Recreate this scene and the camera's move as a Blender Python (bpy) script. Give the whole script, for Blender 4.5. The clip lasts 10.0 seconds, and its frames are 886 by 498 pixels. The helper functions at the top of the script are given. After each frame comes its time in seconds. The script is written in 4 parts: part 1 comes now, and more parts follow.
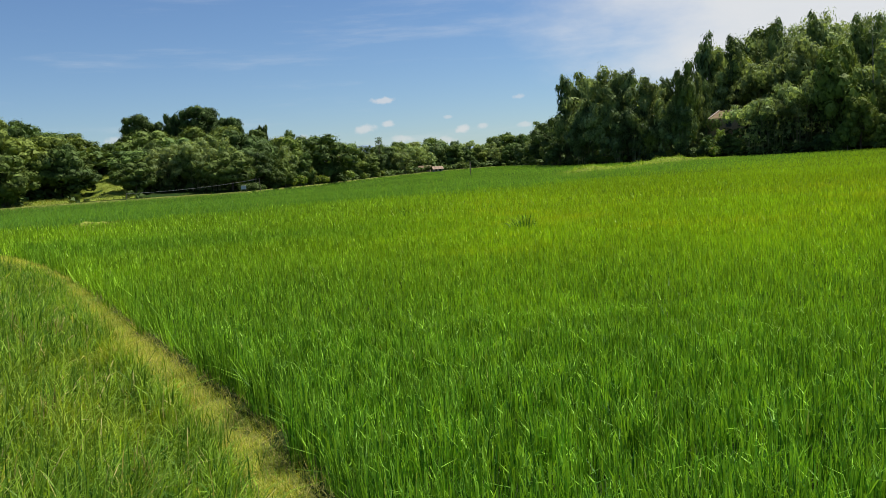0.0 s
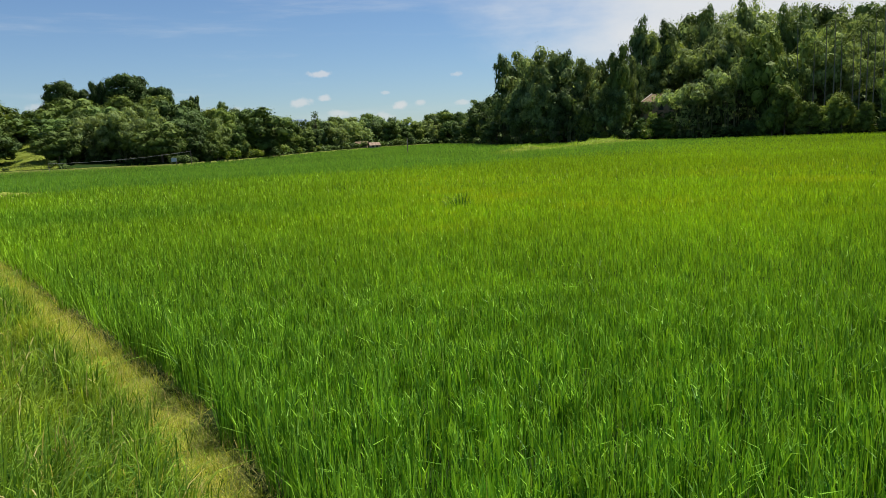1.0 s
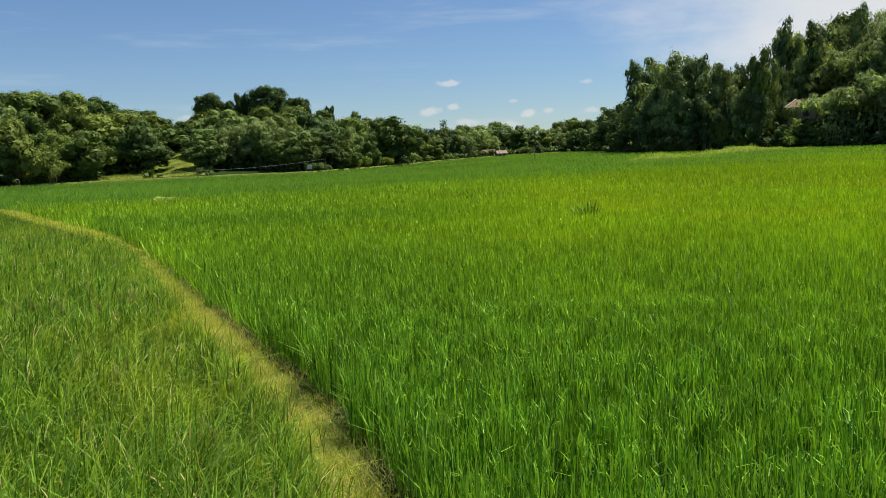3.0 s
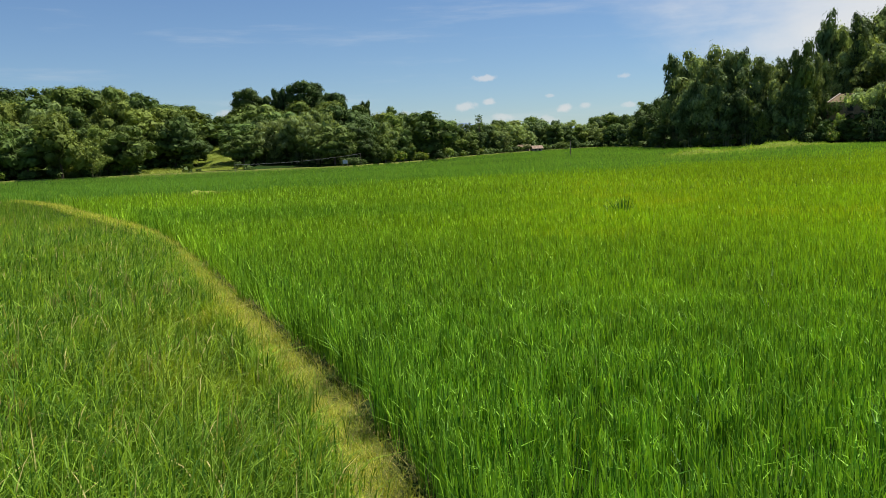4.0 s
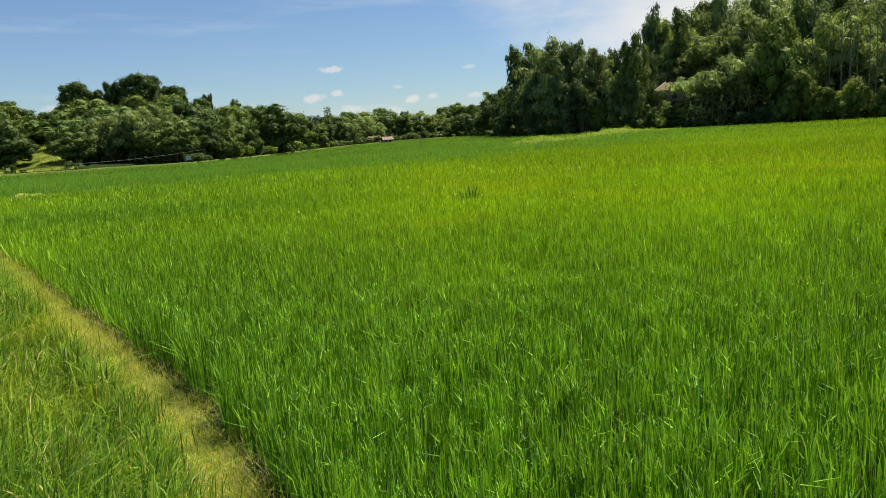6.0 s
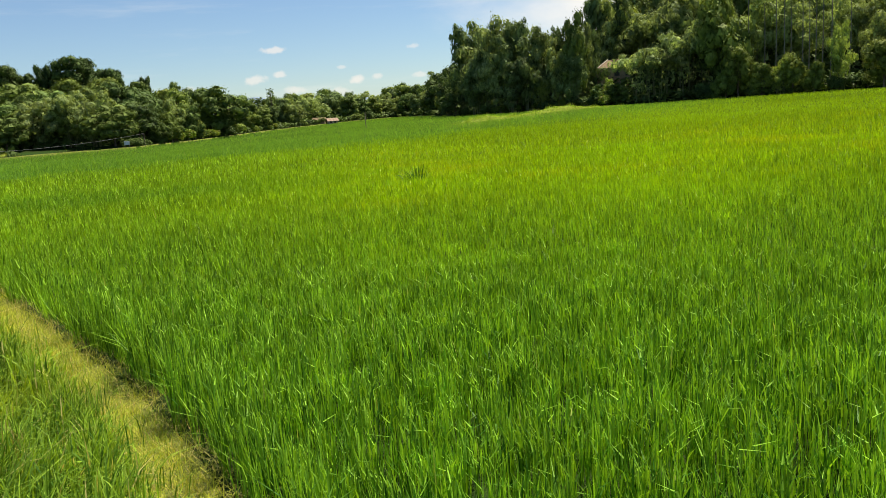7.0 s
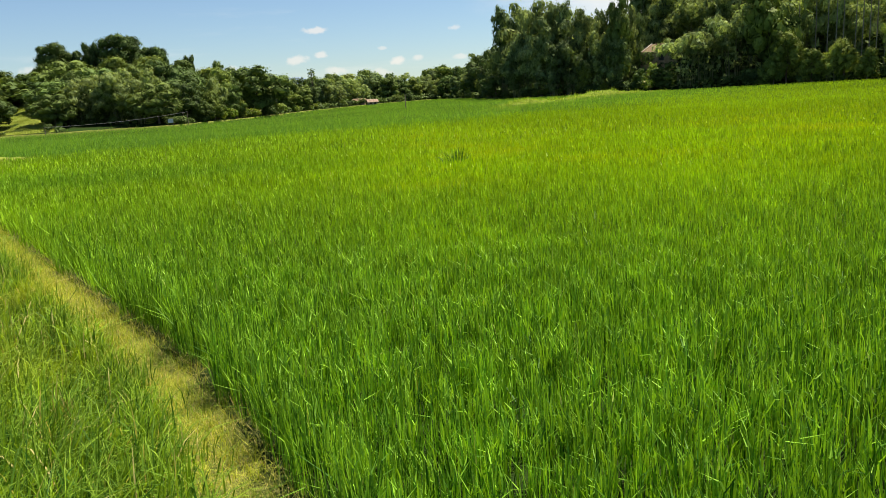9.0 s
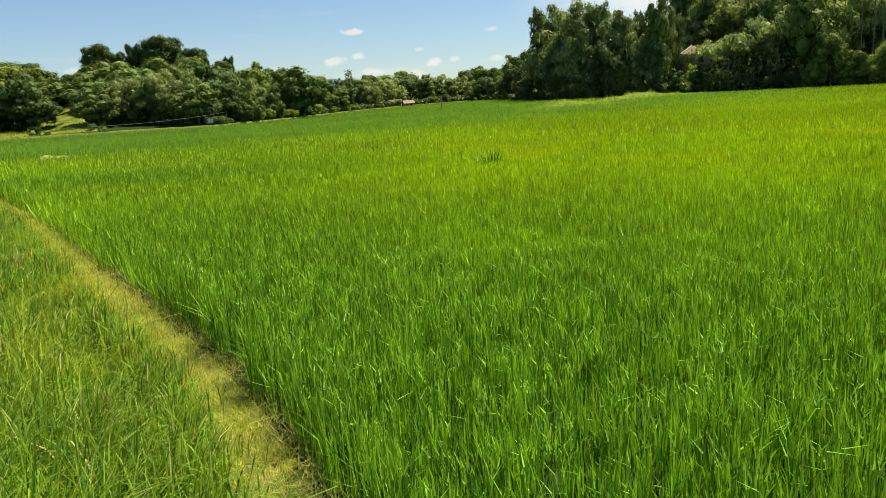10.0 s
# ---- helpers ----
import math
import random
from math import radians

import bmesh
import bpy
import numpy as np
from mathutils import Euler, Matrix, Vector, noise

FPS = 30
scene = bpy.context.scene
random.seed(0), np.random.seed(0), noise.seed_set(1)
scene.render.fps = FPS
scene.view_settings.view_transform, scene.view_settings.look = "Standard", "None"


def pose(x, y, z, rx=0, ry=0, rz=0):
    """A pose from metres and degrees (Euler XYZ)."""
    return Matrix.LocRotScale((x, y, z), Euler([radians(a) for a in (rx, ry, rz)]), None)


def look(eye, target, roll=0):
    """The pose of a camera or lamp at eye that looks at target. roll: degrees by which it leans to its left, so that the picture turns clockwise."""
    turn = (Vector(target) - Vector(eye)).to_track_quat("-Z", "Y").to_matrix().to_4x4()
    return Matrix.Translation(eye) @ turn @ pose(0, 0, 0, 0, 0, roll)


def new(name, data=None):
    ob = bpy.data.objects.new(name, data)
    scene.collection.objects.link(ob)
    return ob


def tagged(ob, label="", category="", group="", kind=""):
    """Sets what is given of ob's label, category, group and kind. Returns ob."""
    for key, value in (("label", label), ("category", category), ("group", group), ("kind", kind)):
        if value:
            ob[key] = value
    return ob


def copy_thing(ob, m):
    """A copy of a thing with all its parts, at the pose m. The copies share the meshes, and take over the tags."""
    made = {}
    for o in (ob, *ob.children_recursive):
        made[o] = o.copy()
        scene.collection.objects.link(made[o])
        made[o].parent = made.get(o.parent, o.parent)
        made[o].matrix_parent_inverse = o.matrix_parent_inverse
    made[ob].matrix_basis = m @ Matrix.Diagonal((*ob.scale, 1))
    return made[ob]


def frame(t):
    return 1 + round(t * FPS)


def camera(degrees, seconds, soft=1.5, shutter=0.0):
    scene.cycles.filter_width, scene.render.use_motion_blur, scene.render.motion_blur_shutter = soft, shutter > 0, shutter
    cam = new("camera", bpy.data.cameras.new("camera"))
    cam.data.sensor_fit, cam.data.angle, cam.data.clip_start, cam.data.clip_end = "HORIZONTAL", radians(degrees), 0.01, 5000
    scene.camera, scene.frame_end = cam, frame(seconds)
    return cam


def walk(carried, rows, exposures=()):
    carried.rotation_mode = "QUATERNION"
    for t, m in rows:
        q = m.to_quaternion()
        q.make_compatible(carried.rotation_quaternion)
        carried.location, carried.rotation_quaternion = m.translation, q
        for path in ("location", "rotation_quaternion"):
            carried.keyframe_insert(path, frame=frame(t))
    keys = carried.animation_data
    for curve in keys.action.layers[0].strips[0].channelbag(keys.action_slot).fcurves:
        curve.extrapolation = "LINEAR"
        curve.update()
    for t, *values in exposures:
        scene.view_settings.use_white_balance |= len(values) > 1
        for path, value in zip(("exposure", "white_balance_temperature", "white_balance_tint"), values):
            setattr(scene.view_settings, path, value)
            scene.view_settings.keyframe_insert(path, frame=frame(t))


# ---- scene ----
from math import cos, sin, pi, tan, sqrt

# seconds, x, y, z, yaw, pitch, roll: carried by one who stands on the bund and turns
PATH = [
    (0.00, -0.000, -0.000, 1.650, 0.00, -6.20, -3.60),
    (0.50, 0.010, 0.021, 1.643, -2.33, -7.60, -2.85),
    (1.00, 0.007, 0.012, 1.653, -4.70, -8.13, -2.30),
    (1.50, 0.011, 0.014, 1.650, -5.39, -8.16, -2.36),
    (2.00, 0.012, 0.015, 1.649, -5.52, -7.78, -2.54),
    (2.50, -0.003, 0.015, 1.649, -1.06, -7.44, -2.50),
    (3.00, -0.025, 0.022, 1.644, 4.62, -7.16, -2.32),
    (3.20, -0.028, 0.019, 1.643, 5.93, -7.09, -2.22),
    (3.45, -0.018, 0.017, 1.643, 7.02, -7.09, -2.18),
    (3.75, 0.010, 0.012, 1.643, 7.52, -7.23, -2.19),
    (4.05, 0.038, 0.007, 1.642, 7.00, -7.48, -2.23),
    (4.30, 0.048, 0.005, 1.642, 5.68, -7.70, -2.25),
    (4.50, 0.054, -0.000, 1.647, 4.24, -7.88, -2.25),
    (5.00, 0.079, -0.014, 1.652, -0.02, -7.84, -2.70),
    (5.50, 0.086, -0.012, 1.652, -2.72, -7.95, -3.15),
    (5.70, 0.088, -0.012, 1.652, -3.20, -8.12, -3.27),
    (6.05, 0.090, -0.012, 1.653, -3.61, -8.71, -3.47),
    (6.45, 0.094, -0.013, 1.655, -4.35, -9.68, -3.75),
    (6.80, 0.096, -0.013, 1.656, -5.91, -10.20, -4.07),
    (7.00, 0.105, -0.009, 1.651, -7.28, -10.27, -4.28),
    (7.50, 0.102, -0.006, 1.653, -8.48, -10.49, -4.48),
    (8.00, 0.093, -0.005, 1.653, -8.02, -10.77, -4.44),
    (8.50, 0.087, -0.008, 1.654, -6.06, -11.30, -3.83),
    (9.00, 0.072, 0.001, 1.646, -4.44, -11.35, -3.48),
    (9.50, 0.070, 0.014, 1.641, -2.92, -11.33, -3.30),
    (10.00, 0.068, 0.006, 1.644, -1.86, -11.10, -3.26),
]
cam = camera(59.8, 10.0, soft=0.6)
walk(cam, [(t, pose(x, y, z, 0, 0, yaw) @ pose(0, 0, 0, 90 + pitch) @ pose(0, 0, 0, 0, 0, roll))
           for t, x, y, z, yaw, pitch, roll in PATH],
     exposures=[(0.0, 0.58, 6550, 10), (5.5, 0.60, 6550, 10), (6.8, 0.93, 7250, 10), (10.0, 0.95, 7250, 10)])

# ---- light ----
SUN_AZ, SUN_EL = 60.0, 63.0          # degrees to the right of +y, and up


def way(az, el):
    a, e = radians(az), radians(el)
    return Vector((sin(a) * cos(e), cos(a) * cos(e), sin(e)))


sun_data = bpy.data.lights.new("sun", "SUN")
sun_data.energy, sun_data.angle, sun_data.color = 5.0, radians(0.55), (1.0, 0.95, 0.86)
sun = new("sun", sun_data)
sun.matrix_world = look((0, 0, 60), Vector((0, 0, 60)) - way(SUN_AZ, SUN_EL))

world = bpy.data.worlds.new("sky")
scene.world = world
world.use_nodes = True


class Nodes:
    """A short way to wire a node tree."""

    def __init__(self, tree):
        self.t = tree
        tree.nodes.clear()

    def n(self, kind, sets=None, **ins):
        node = self.t.nodes.new(kind)
        for k, v in (sets or {}).items():
            setattr(node, k, v)
        for k, v in ins.items():
            key = int(k[1:]) if k[0] == "i" and k[1:].isdigit() else k.replace("_", " ")
            self.put(node.inputs[key], v)
        return node

    def put(self, socket, v):
        if isinstance(v, bpy.types.NodeSocket):
            self.t.links.new(v, socket)
        else:
            socket.default_value = v

    def math(self, op, a, b=0.0, clamp=False):
        return self.n("ShaderNodeMath", {"operation": op, "use_clamp": clamp}, i0=a, i1=b).outputs[0]

    def ramp(self, value, lo, hi, to0=0.0, to1=1.0):
        return self.n("ShaderNodeMapRange", {"interpolation_type": "SMOOTHSTEP"}, i0=value, i1=lo, i2=hi, i3=to0, i4=to1).outputs[0]

    def mix(self, fac, a, b, blend="MIX"):
        node = self.n("ShaderNodeMix", {"data_type": "RGBA", "blend_type": blend})
        self.put(node.inputs[0], fac)
        self.put(node.inputs[6], a)
        self.put(node.inputs[7], b)
        return node.outputs[2]

    def noise(self, vector, scale, detail=3.0, rough=0.55):
        return self.n("ShaderNodeTexNoise", None, Vector=vector, Scale=scale, Detail=detail, Roughness=rough).outputs[0]

    def dot(self, a, b):
        return self.n("ShaderNodeVectorMath", {"operation": "DOT_PRODUCT"}, i0=a, i1=b).outputs["Value"]


def build_sky():
    g = Nodes(world.node_tree)
    sky = g.n("ShaderNodeTexSky", {"sky_type": "NISHITA", "sun_disc": False, "sun_elevation": radians(SUN_EL),
                                   "sun_rotation": radians(SUN_AZ), "altitude": 60.0, "air_density": 1.0,
                                   "dust_density": 0.15, "ozone_density": 1.6})
    d = g.n("ShaderNodeTexCoord").outputs["Generated"]
    colour = g.mix(1.0, sky.outputs[0], (0.80, 0.98, 1.22, 1.0), "MULTIPLY")
    white = (9.4, 9.6, 9.8, 1.0)
    # bright veil of cloud that stands up on the sun's side
    level = g.n("ShaderNodeVectorMath", {"operation": "MULTIPLY"}, i0=d, i1=(1, 1, 0)).outputs[0]
    level = g.n("ShaderNodeVectorMath", {"operation": "NORMALIZE"}, i0=level).outputs[0]
    towards = g.dot(level, tuple(way(32, 0)))
    high = g.n("ShaderNodeSeparateXYZ", None, i0=d).outputs[2]
    soft = g.noise(g.n("ShaderNodeVectorMath", {"operation": "MULTIPLY"}, i0=d, i1=(1, 1, 2.4)).outputs[0], 3.2, 6.0, 0.62)
    lift = g.math("ADD", towards, g.math("ADD", g.math("MULTIPLY", soft, 0.13), g.math("MULTIPLY", high, 0.22)))
    veil = g.math("MULTIPLY", g.ramp(lift, 0.998, 1.085), g.ramp(high, 0.0, 0.09))
    colour = g.mix(g.math("MULTIPLY", veil, 0.93), colour, white)
    # streaks of cirrus
    flat = g.n("ShaderNodeVectorMath", {"operation": "MULTIPLY"}, i0=d, i1=(2.2, 2.2, 20.0)).outputs[0]
    streak = g.ramp(g.noise(flat, 1.7, 6.0, 0.6), 0.52, 0.82)
    colour = g.mix(g.math("MULTIPLY", streak, 0.28), colour, white)
    # small fair-weather cumulus low over the valley
    crumb = g.noise(d, 60.0, 4.0, 0.6)
    crumb = g.math("MULTIPLY", g.math("SUBTRACT", crumb, 0.5), 2.6)
    for az, el, wide, high, thick in CLOUDS:
        c = way(az, el)
        side = Vector((cos(radians(az)), -sin(radians(az)), 0))
        up = side.cross(c)
        u = g.math("DIVIDE", g.dot(d, tuple(side)), radians(wide))
        v = g.math("DIVIDE", g.math("SUBTRACT", g.dot(d, tuple(up)), 0.0), radians(high))
        r = g.math("SQRT", g.math("ADD", g.math("MULTIPLY", u, u), g.math("MULTIPLY", v, v)))
        near = g.ramp(g.math("ADD", r, crumb), 1.15, 0.35)
        ahead = g.ramp(g.dot(d, tuple(c)), 0.9, 0.95)
        colour = g.mix(g.math("MULTIPLY", g.math("MULTIPLY", near, ahead), 0.75 * thick), colour, (9.6, 9.3, 9.2, 1.0))
    back = g.n("ShaderNodeBackground", None, Color=colour, Strength=0.054)
    g.n("ShaderNodeOutputWorld", None, Surface=back.outputs[0])


# azimuth, elevation, half width, half height (degrees), density
CLOUDS = [(-3.8, 4.95, 0.95, 0.24, 0.75), (-5.3, 3.0, 0.95, 0.30, 0.7), (-3.4, 3.2, 0.5, 0.28, 0.7),
          (1.0, 3.5, 0.35, 0.15, 0.5), (1.9, 2.5, 0.8, 0.34, 0.8), (3.5, 2.7, 0.45, 0.24, 0.6),
          (6.2, 4.6, 0.5, 0.2, 0.5), (-9.6, 2.4, 0.6, 0.4, 0.75), (-2.4, 2.1, 0.9, 0.3, 0.55),
          (-22.2, 3.0, 0.9, 0.3, 0.5), (0.7, 1.8, 0.9, 0.35, 0.5), (6.5, 2.6, 0.6, 0.22, 0.55)]
build_sky()

# ---- materials ----
def material(name):
    m = bpy.data.materials.new(name)
    m.use_nodes = True
    return m, Nodes(m.node_tree)


def leaf_material(name, dark, light, dry, dry_share, through_light, patch=0.12, patch_to=None, rough=0.5, patch_lo=0.45, patch_hi=0.7, gloss=0.14, ripe_lit=None):
    """Thin leaves: each blade has its own tint, patches differ over the ground, light shines through."""
    m, g = material(name)
    geo = g.n("ShaderNodeNewGeometry")
    own = geo.outputs["Random Per Island"]
    base = g.mix(own, dark + (1,), light + (1,))
    pos = geo.outputs["Position"]
    flat = g.n("ShaderNodeVectorMath", {"operation": "MULTIPLY"}, i0=pos, i1=(1, 1, 0.15)).outputs[0]
    if patch_to:
        big = g.ramp(g.noise(flat, patch, 4.0, 0.6), patch_lo, patch_hi)
        base = g.mix(big, base, g.mix(own, tuple(0.8 * c for c in patch_to) + (1,), tuple(1.15 * c for c in patch_to) + (1,)))
    if ripe_lit:                             # riper, yellower crop towards that distance from the bund, with light on the far tips painted in
        xy = g.n("ShaderNodeSeparateXYZ", None, i0=pos).outputs
        y = xy[1]
        far = g.ramp(g.math("ADD", y, g.math("MULTIPLY", g.noise(flat, 0.06, 3.0), 10.0)), ripe_lit[0], ripe_lit[1], 0.0, 0.75)
        far = g.math("MULTIPLY", far, g.ramp(g.math("ADD", xy[0], g.math("MULTIPLY", g.noise(flat, 0.25, 3.0), 6.0)), -6.0, 8.0, 0.5, 0.95))
        base = g.mix(far, base, g.mix(own, tuple(0.75 * c for c in ripe_lit[2]) + (1,), tuple(1.2 * c for c in ripe_lit[2]) + (1,)))
    fine = g.math("MULTIPLY", g.ramp(g.noise(pos, 3.0, 3.0), 0.3, 0.75, 0.78, 1.2), g.ramp(g.noise(flat, 0.055, 4.0), 0.35, 0.62, 0.88, 1.08))
    base = g.mix(1.0, base, g.n("ShaderNodeCombineColor", None, i0=fine, i1=fine, i2=fine).outputs[0], "MULTIPLY")
    if ripe_lit:                             # thicker and thinner growth, a few steps across
        uneven = g.ramp(g.noise(flat, 0.32, 3.0), 0.34, 0.64, 0.95, 1.05)
        base = g.mix(1.0, base, g.n("ShaderNodeCombineColor", None, i0=uneven, i1=uneven, i2=uneven).outputs[0], "MULTIPLY")
    if ripe_lit:                             # yellowing streaks
        drawn = g.n("ShaderNodeVectorMath", {"operation": "MULTIPLY"}, i0=pos, i1=(0.22, 0.8, 0.1)).outputs[0]
        gold = g.math("MULTIPLY", g.ramp(g.noise(drawn, 1.0, 4.0), 0.5, 0.66), g.ramp(xy[0], -1.5, 1.5))
        gold = g.math("MULTIPLY", gold, g.math("MULTIPLY", g.ramp(y, 9.5, 13.0), g.ramp(y, 38.0, 26.0)))
        base = g.mix(g.math("MULTIPLY", gold, 0.6), base, g.mix(own, (0.38, 0.47, 0.014, 1), (0.64, 0.67, 0.03, 1)))
    if ripe_lit:                             # one broad strip of greener, thicker rice
        band = g.math("ABSOLUTE", g.math("ADD", y, g.math("SUBTRACT", g.math("MULTIPLY", g.noise(flat, 0.3, 3.0), 4.0), 19.2)))
        band = g.math("MULTIPLY", g.ramp(band, 3.2, 0.6), g.ramp(xy[0], 1.5, -3.5))
        base = g.mix(g.math("MULTIPLY", band, 0.42), base, g.mix(own, (0.03, 0.13, 0.012, 1), (0.17, 0.38, 0.035, 1)))
    if dry_share > 0:
        is_dry = g.math("GREATER_THAN", g.math("FRACT", g.math("MULTIPLY", own, 37.31)), 1.0 - dry_share)
        base = g.mix(is_dry, base, dry + (1,))
    front = g.n("ShaderNodeBsdfPrincipled", None, Base_Color=base, Roughness=rough, IOR=1.4)
    front.inputs["Specular IOR Level"].default_value = gloss
    lit = g.mix(1.0, base, (1.25, 1.15, 0.45, 1), "MULTIPLY")
    back = g.n("ShaderNodeBsdfTranslucent", None, Color=lit)
    both = g.n("ShaderNodeMixShader", None, i0=through_light, i1=front.outputs[0], i2=back.outputs[0])
    g.n("ShaderNodeOutputMaterial", None, Surface=both.outputs[0])
    return m


def wood_leaf(name, dark, light, warm, through_light=0.14):
    """Leaves of the woods: every tree has its own tint, its sprays differ a little, and so do the leaves."""
    m, g = material(name)
    geo = g.n("ShaderNodeNewGeometry")
    own, pos = geo.outputs["Random Per Island"], geo.outputs["Position"]
    tree = g.n("ShaderNodeObjectInfo").outputs["Random"]
    spray = g.ramp(g.noise(pos, 0.5, 3.0), 0.34, 0.66)
    base = g.mix(g.math("ADD", g.math("MULTIPLY", spray, 0.6), g.math("MULTIPLY", own, 0.4)), dark + (1,), light + (1,))
    base = g.mix(g.math("MULTIPLY", g.math("FRACT", g.math("MULTIPLY", tree, 7.31)), 0.55), base, g.mix(own, tuple(0.6 * c for c in warm) + (1,), warm + (1,)))
    tone = g.math("ADD", g.math("MULTIPLY", tree, 0.5), 0.78)
    base = g.mix(1.0, base, g.n("ShaderNodeCombineColor", None, i0=tone, i1=tone, i2=tone).outputs[0], "MULTIPLY")
    front = g.n("ShaderNodeBsdfPrincipled", None, Base_Color=base, Roughness=0.62, IOR=1.4)
    front.inputs["Specular IOR Level"].default_value = 0.12
    back = g.n("ShaderNodeBsdfTranslucent", None, Color=g.mix(1.0, base, (1.2, 1.15, 0.6, 1), "MULTIPLY"))
    both = g.n("ShaderNodeMixShader", None, i0=through_light, i1=front.outputs[0], i2=back.outputs[0])
    g.n("ShaderNodeOutputMaterial", None, Surface=both.outputs[0])
    return m


def plain_material(name, a, b, scale=4.0, rough=0.8, bump=0.3, detail=5.0, stretch=(1, 1, 1), metal=0.0, third=None):
    """An opaque surface with two scales of stain and a fine relief."""
    m, g = material(name)
    pos = g.n("ShaderNodeNewGeometry").outputs["Position"]
    pos = g.n("ShaderNodeVectorMath", {"operation": "MULTIPLY"}, i0=pos, i1=stretch).outputs[0]
    fac = g.ramp(g.noise(pos, scale, detail), 0.32, 0.68)
    col = g.mix(fac, a + (1,), b + (1,))
    if third:
        col = g.mix(g.ramp(g.noise(pos, scale * 0.17, 3.0), 0.45, 0.65), col, third + (1,))
    fine = g.noise(pos, scale * 9.0, 4.0)
    shade = g.ramp(fine, 0.25, 0.8, 0.72, 1.22)
    col = g.mix(1.0, col, g.n("ShaderNodeCombineColor", None, i0=shade, i1=shade, i2=shade).outputs[0], "MULTIPLY")
    relief = g.n("ShaderNodeBump", None, Strength=bump, Height=fine, Distance=0.03)
    p = g.n("ShaderNodeBsdfPrincipled", None, Base_Color=col, Roughness=rough, Metallic=metal, Normal=relief.outputs[0])
    p.inputs["Specular IOR Level"].default_value = 0.5 if rough < 0.7 else 0.02
    g.n("ShaderNodeOutputMaterial", None, Surface=p.outputs[0])
    return m


# The wide tint range paints shadowed and sunlit blades side by side.
M_RICE = leaf_material("rice_leaf", (0.028, 0.12, 0.012), (0.345, 0.655, 0.058), (0.42, 0.5, 0.12), 0.004, 0.25,
                       patch=0.10, patch_to=(0.29, 0.53, 0.026), patch_lo=0.46, patch_hi=0.68, ripe_lit=(6.5, 21.0, (0.40, 0.585, 0.016)), rough=0.48, gloss=0.13)
M_RICE_FAR = leaf_material("rice_leaf_lower", (0.105, 0.255, 0.038), (0.245, 0.465, 0.062), (0.4, 0.44, 0.12), 0.004, 0.48)
# Tints spread further still, to paint highlights on single blades.
M_WEED = leaf_material("wild_grass_leaf", (0.036, 0.130, 0.014), (0.335, 0.53, 0.054), (0.56, 0.5, 0.2), 0.03, 0.45,
                       patch=0.5, patch_to=(0.36, 0.46, 0.045), patch_lo=0.5, patch_hi=0.72)
M_TURF = leaf_material("dry_turf_leaf", (0.21, 0.29, 0.024), (0.68, 0.69, 0.115), (0.62, 0.50, 0.20), 0.10, 0.35,
                       patch=1.3, patch_to=(0.24, 0.36, 0.05))
M_BANK = leaf_material("bank_grass_leaf", (0.08, 0.16, 0.02), (0.18, 0.26, 0.035), (0.4, 0.36, 0.15), 0.05, 0.35,
                       patch=0.15, patch_to=(0.2, 0.24, 0.035))
# Lighter than the bank grass: sunlight is painted into the leaf colour.
M_MEADOW = leaf_material("lit_meadow_leaf", (0.16, 0.24, 0.035), (0.29, 0.34, 0.065), (0.45, 0.4, 0.16), 0.03, 0.3,
                         patch=0.3, patch_to=(0.27, 0.29, 0.065))
# The bank grass once more, brightened to paint sun on its lumps.
M_LIT_BANK = leaf_material("lit_bank_leaf", (0.15, 0.27, 0.03), (0.38, 0.52, 0.075), (0.4, 0.4, 0.12), 0.02, 0.35)
M_TUFT = leaf_material("sedge_leaf", (0.03, 0.11, 0.015), (0.08, 0.21, 0.03), (0.3, 0.3, 0.1), 0.02, 0.3)
M_LEAF_A = wood_leaf("tree_leaf_deep", (0.012, 0.030, 0.010), (0.10, 0.165, 0.044), (0.12, 0.17, 0.04), 0.14)
M_LEAF_B = wood_leaf("tree_leaf_mid", (0.018, 0.043, 0.013), (0.14, 0.22, 0.052), (0.17, 0.22, 0.045), 0.16)
M_LEAF_C = wood_leaf("tree_leaf_yellow", (0.045, 0.085, 0.018), (0.22, 0.30, 0.06), (0.25, 0.285, 0.055), 0.2)
M_BAMBOO = wood_leaf("bamboo_leaf", (0.038, 0.074, 0.028), (0.39, 0.49, 0.20), (0.34, 0.43, 0.14), 0.42)
M_BAMBOO_D = wood_leaf("bamboo_leaf_deep", (0.017, 0.037, 0.014), (0.19, 0.275, 0.095), (0.20, 0.28, 0.08), 0.26)
M_BAMBOO_Y = wood_leaf("bamboo_leaf_light", (0.09, 0.15, 0.034), (0.36, 0.47, 0.12), (0.38, 0.45, 0.10), 0.36)
M_STRAW = leaf_material("dry_stalk", (0.17, 0.17, 0.04), (0.46, 0.42, 0.14), (0.3, 0.3, 0.1), 0.1, 0.3)
M_BARK = plain_material("bark", (0.10, 0.075, 0.05), (0.20, 0.16, 0.12), 3.0, 0.9, 0.6, stretch=(1, 1, 0.3))
M_CULM = plain_material("bamboo_culm", (0.12, 0.15, 0.05), (0.24, 0.23, 0.10), 2.0, 0.6, 0.2, stretch=(1, 1, 0.3))
M_PALM = plain_material("palm_trunk", (0.15, 0.15, 0.11), (0.27, 0.26, 0.20), 2.0, 0.8, 0.3, stretch=(1, 1, 3))
# Mud coloured dark green: the shaded leaves low in the canopy are painted in.
M_GROUND = plain_material("shaded_field_mud", (0.014, 0.026, 0.007), (0.026, 0.042, 0.010), 1.2, 0.95, 0.6, third=(0.02, 0.045, 0.010))
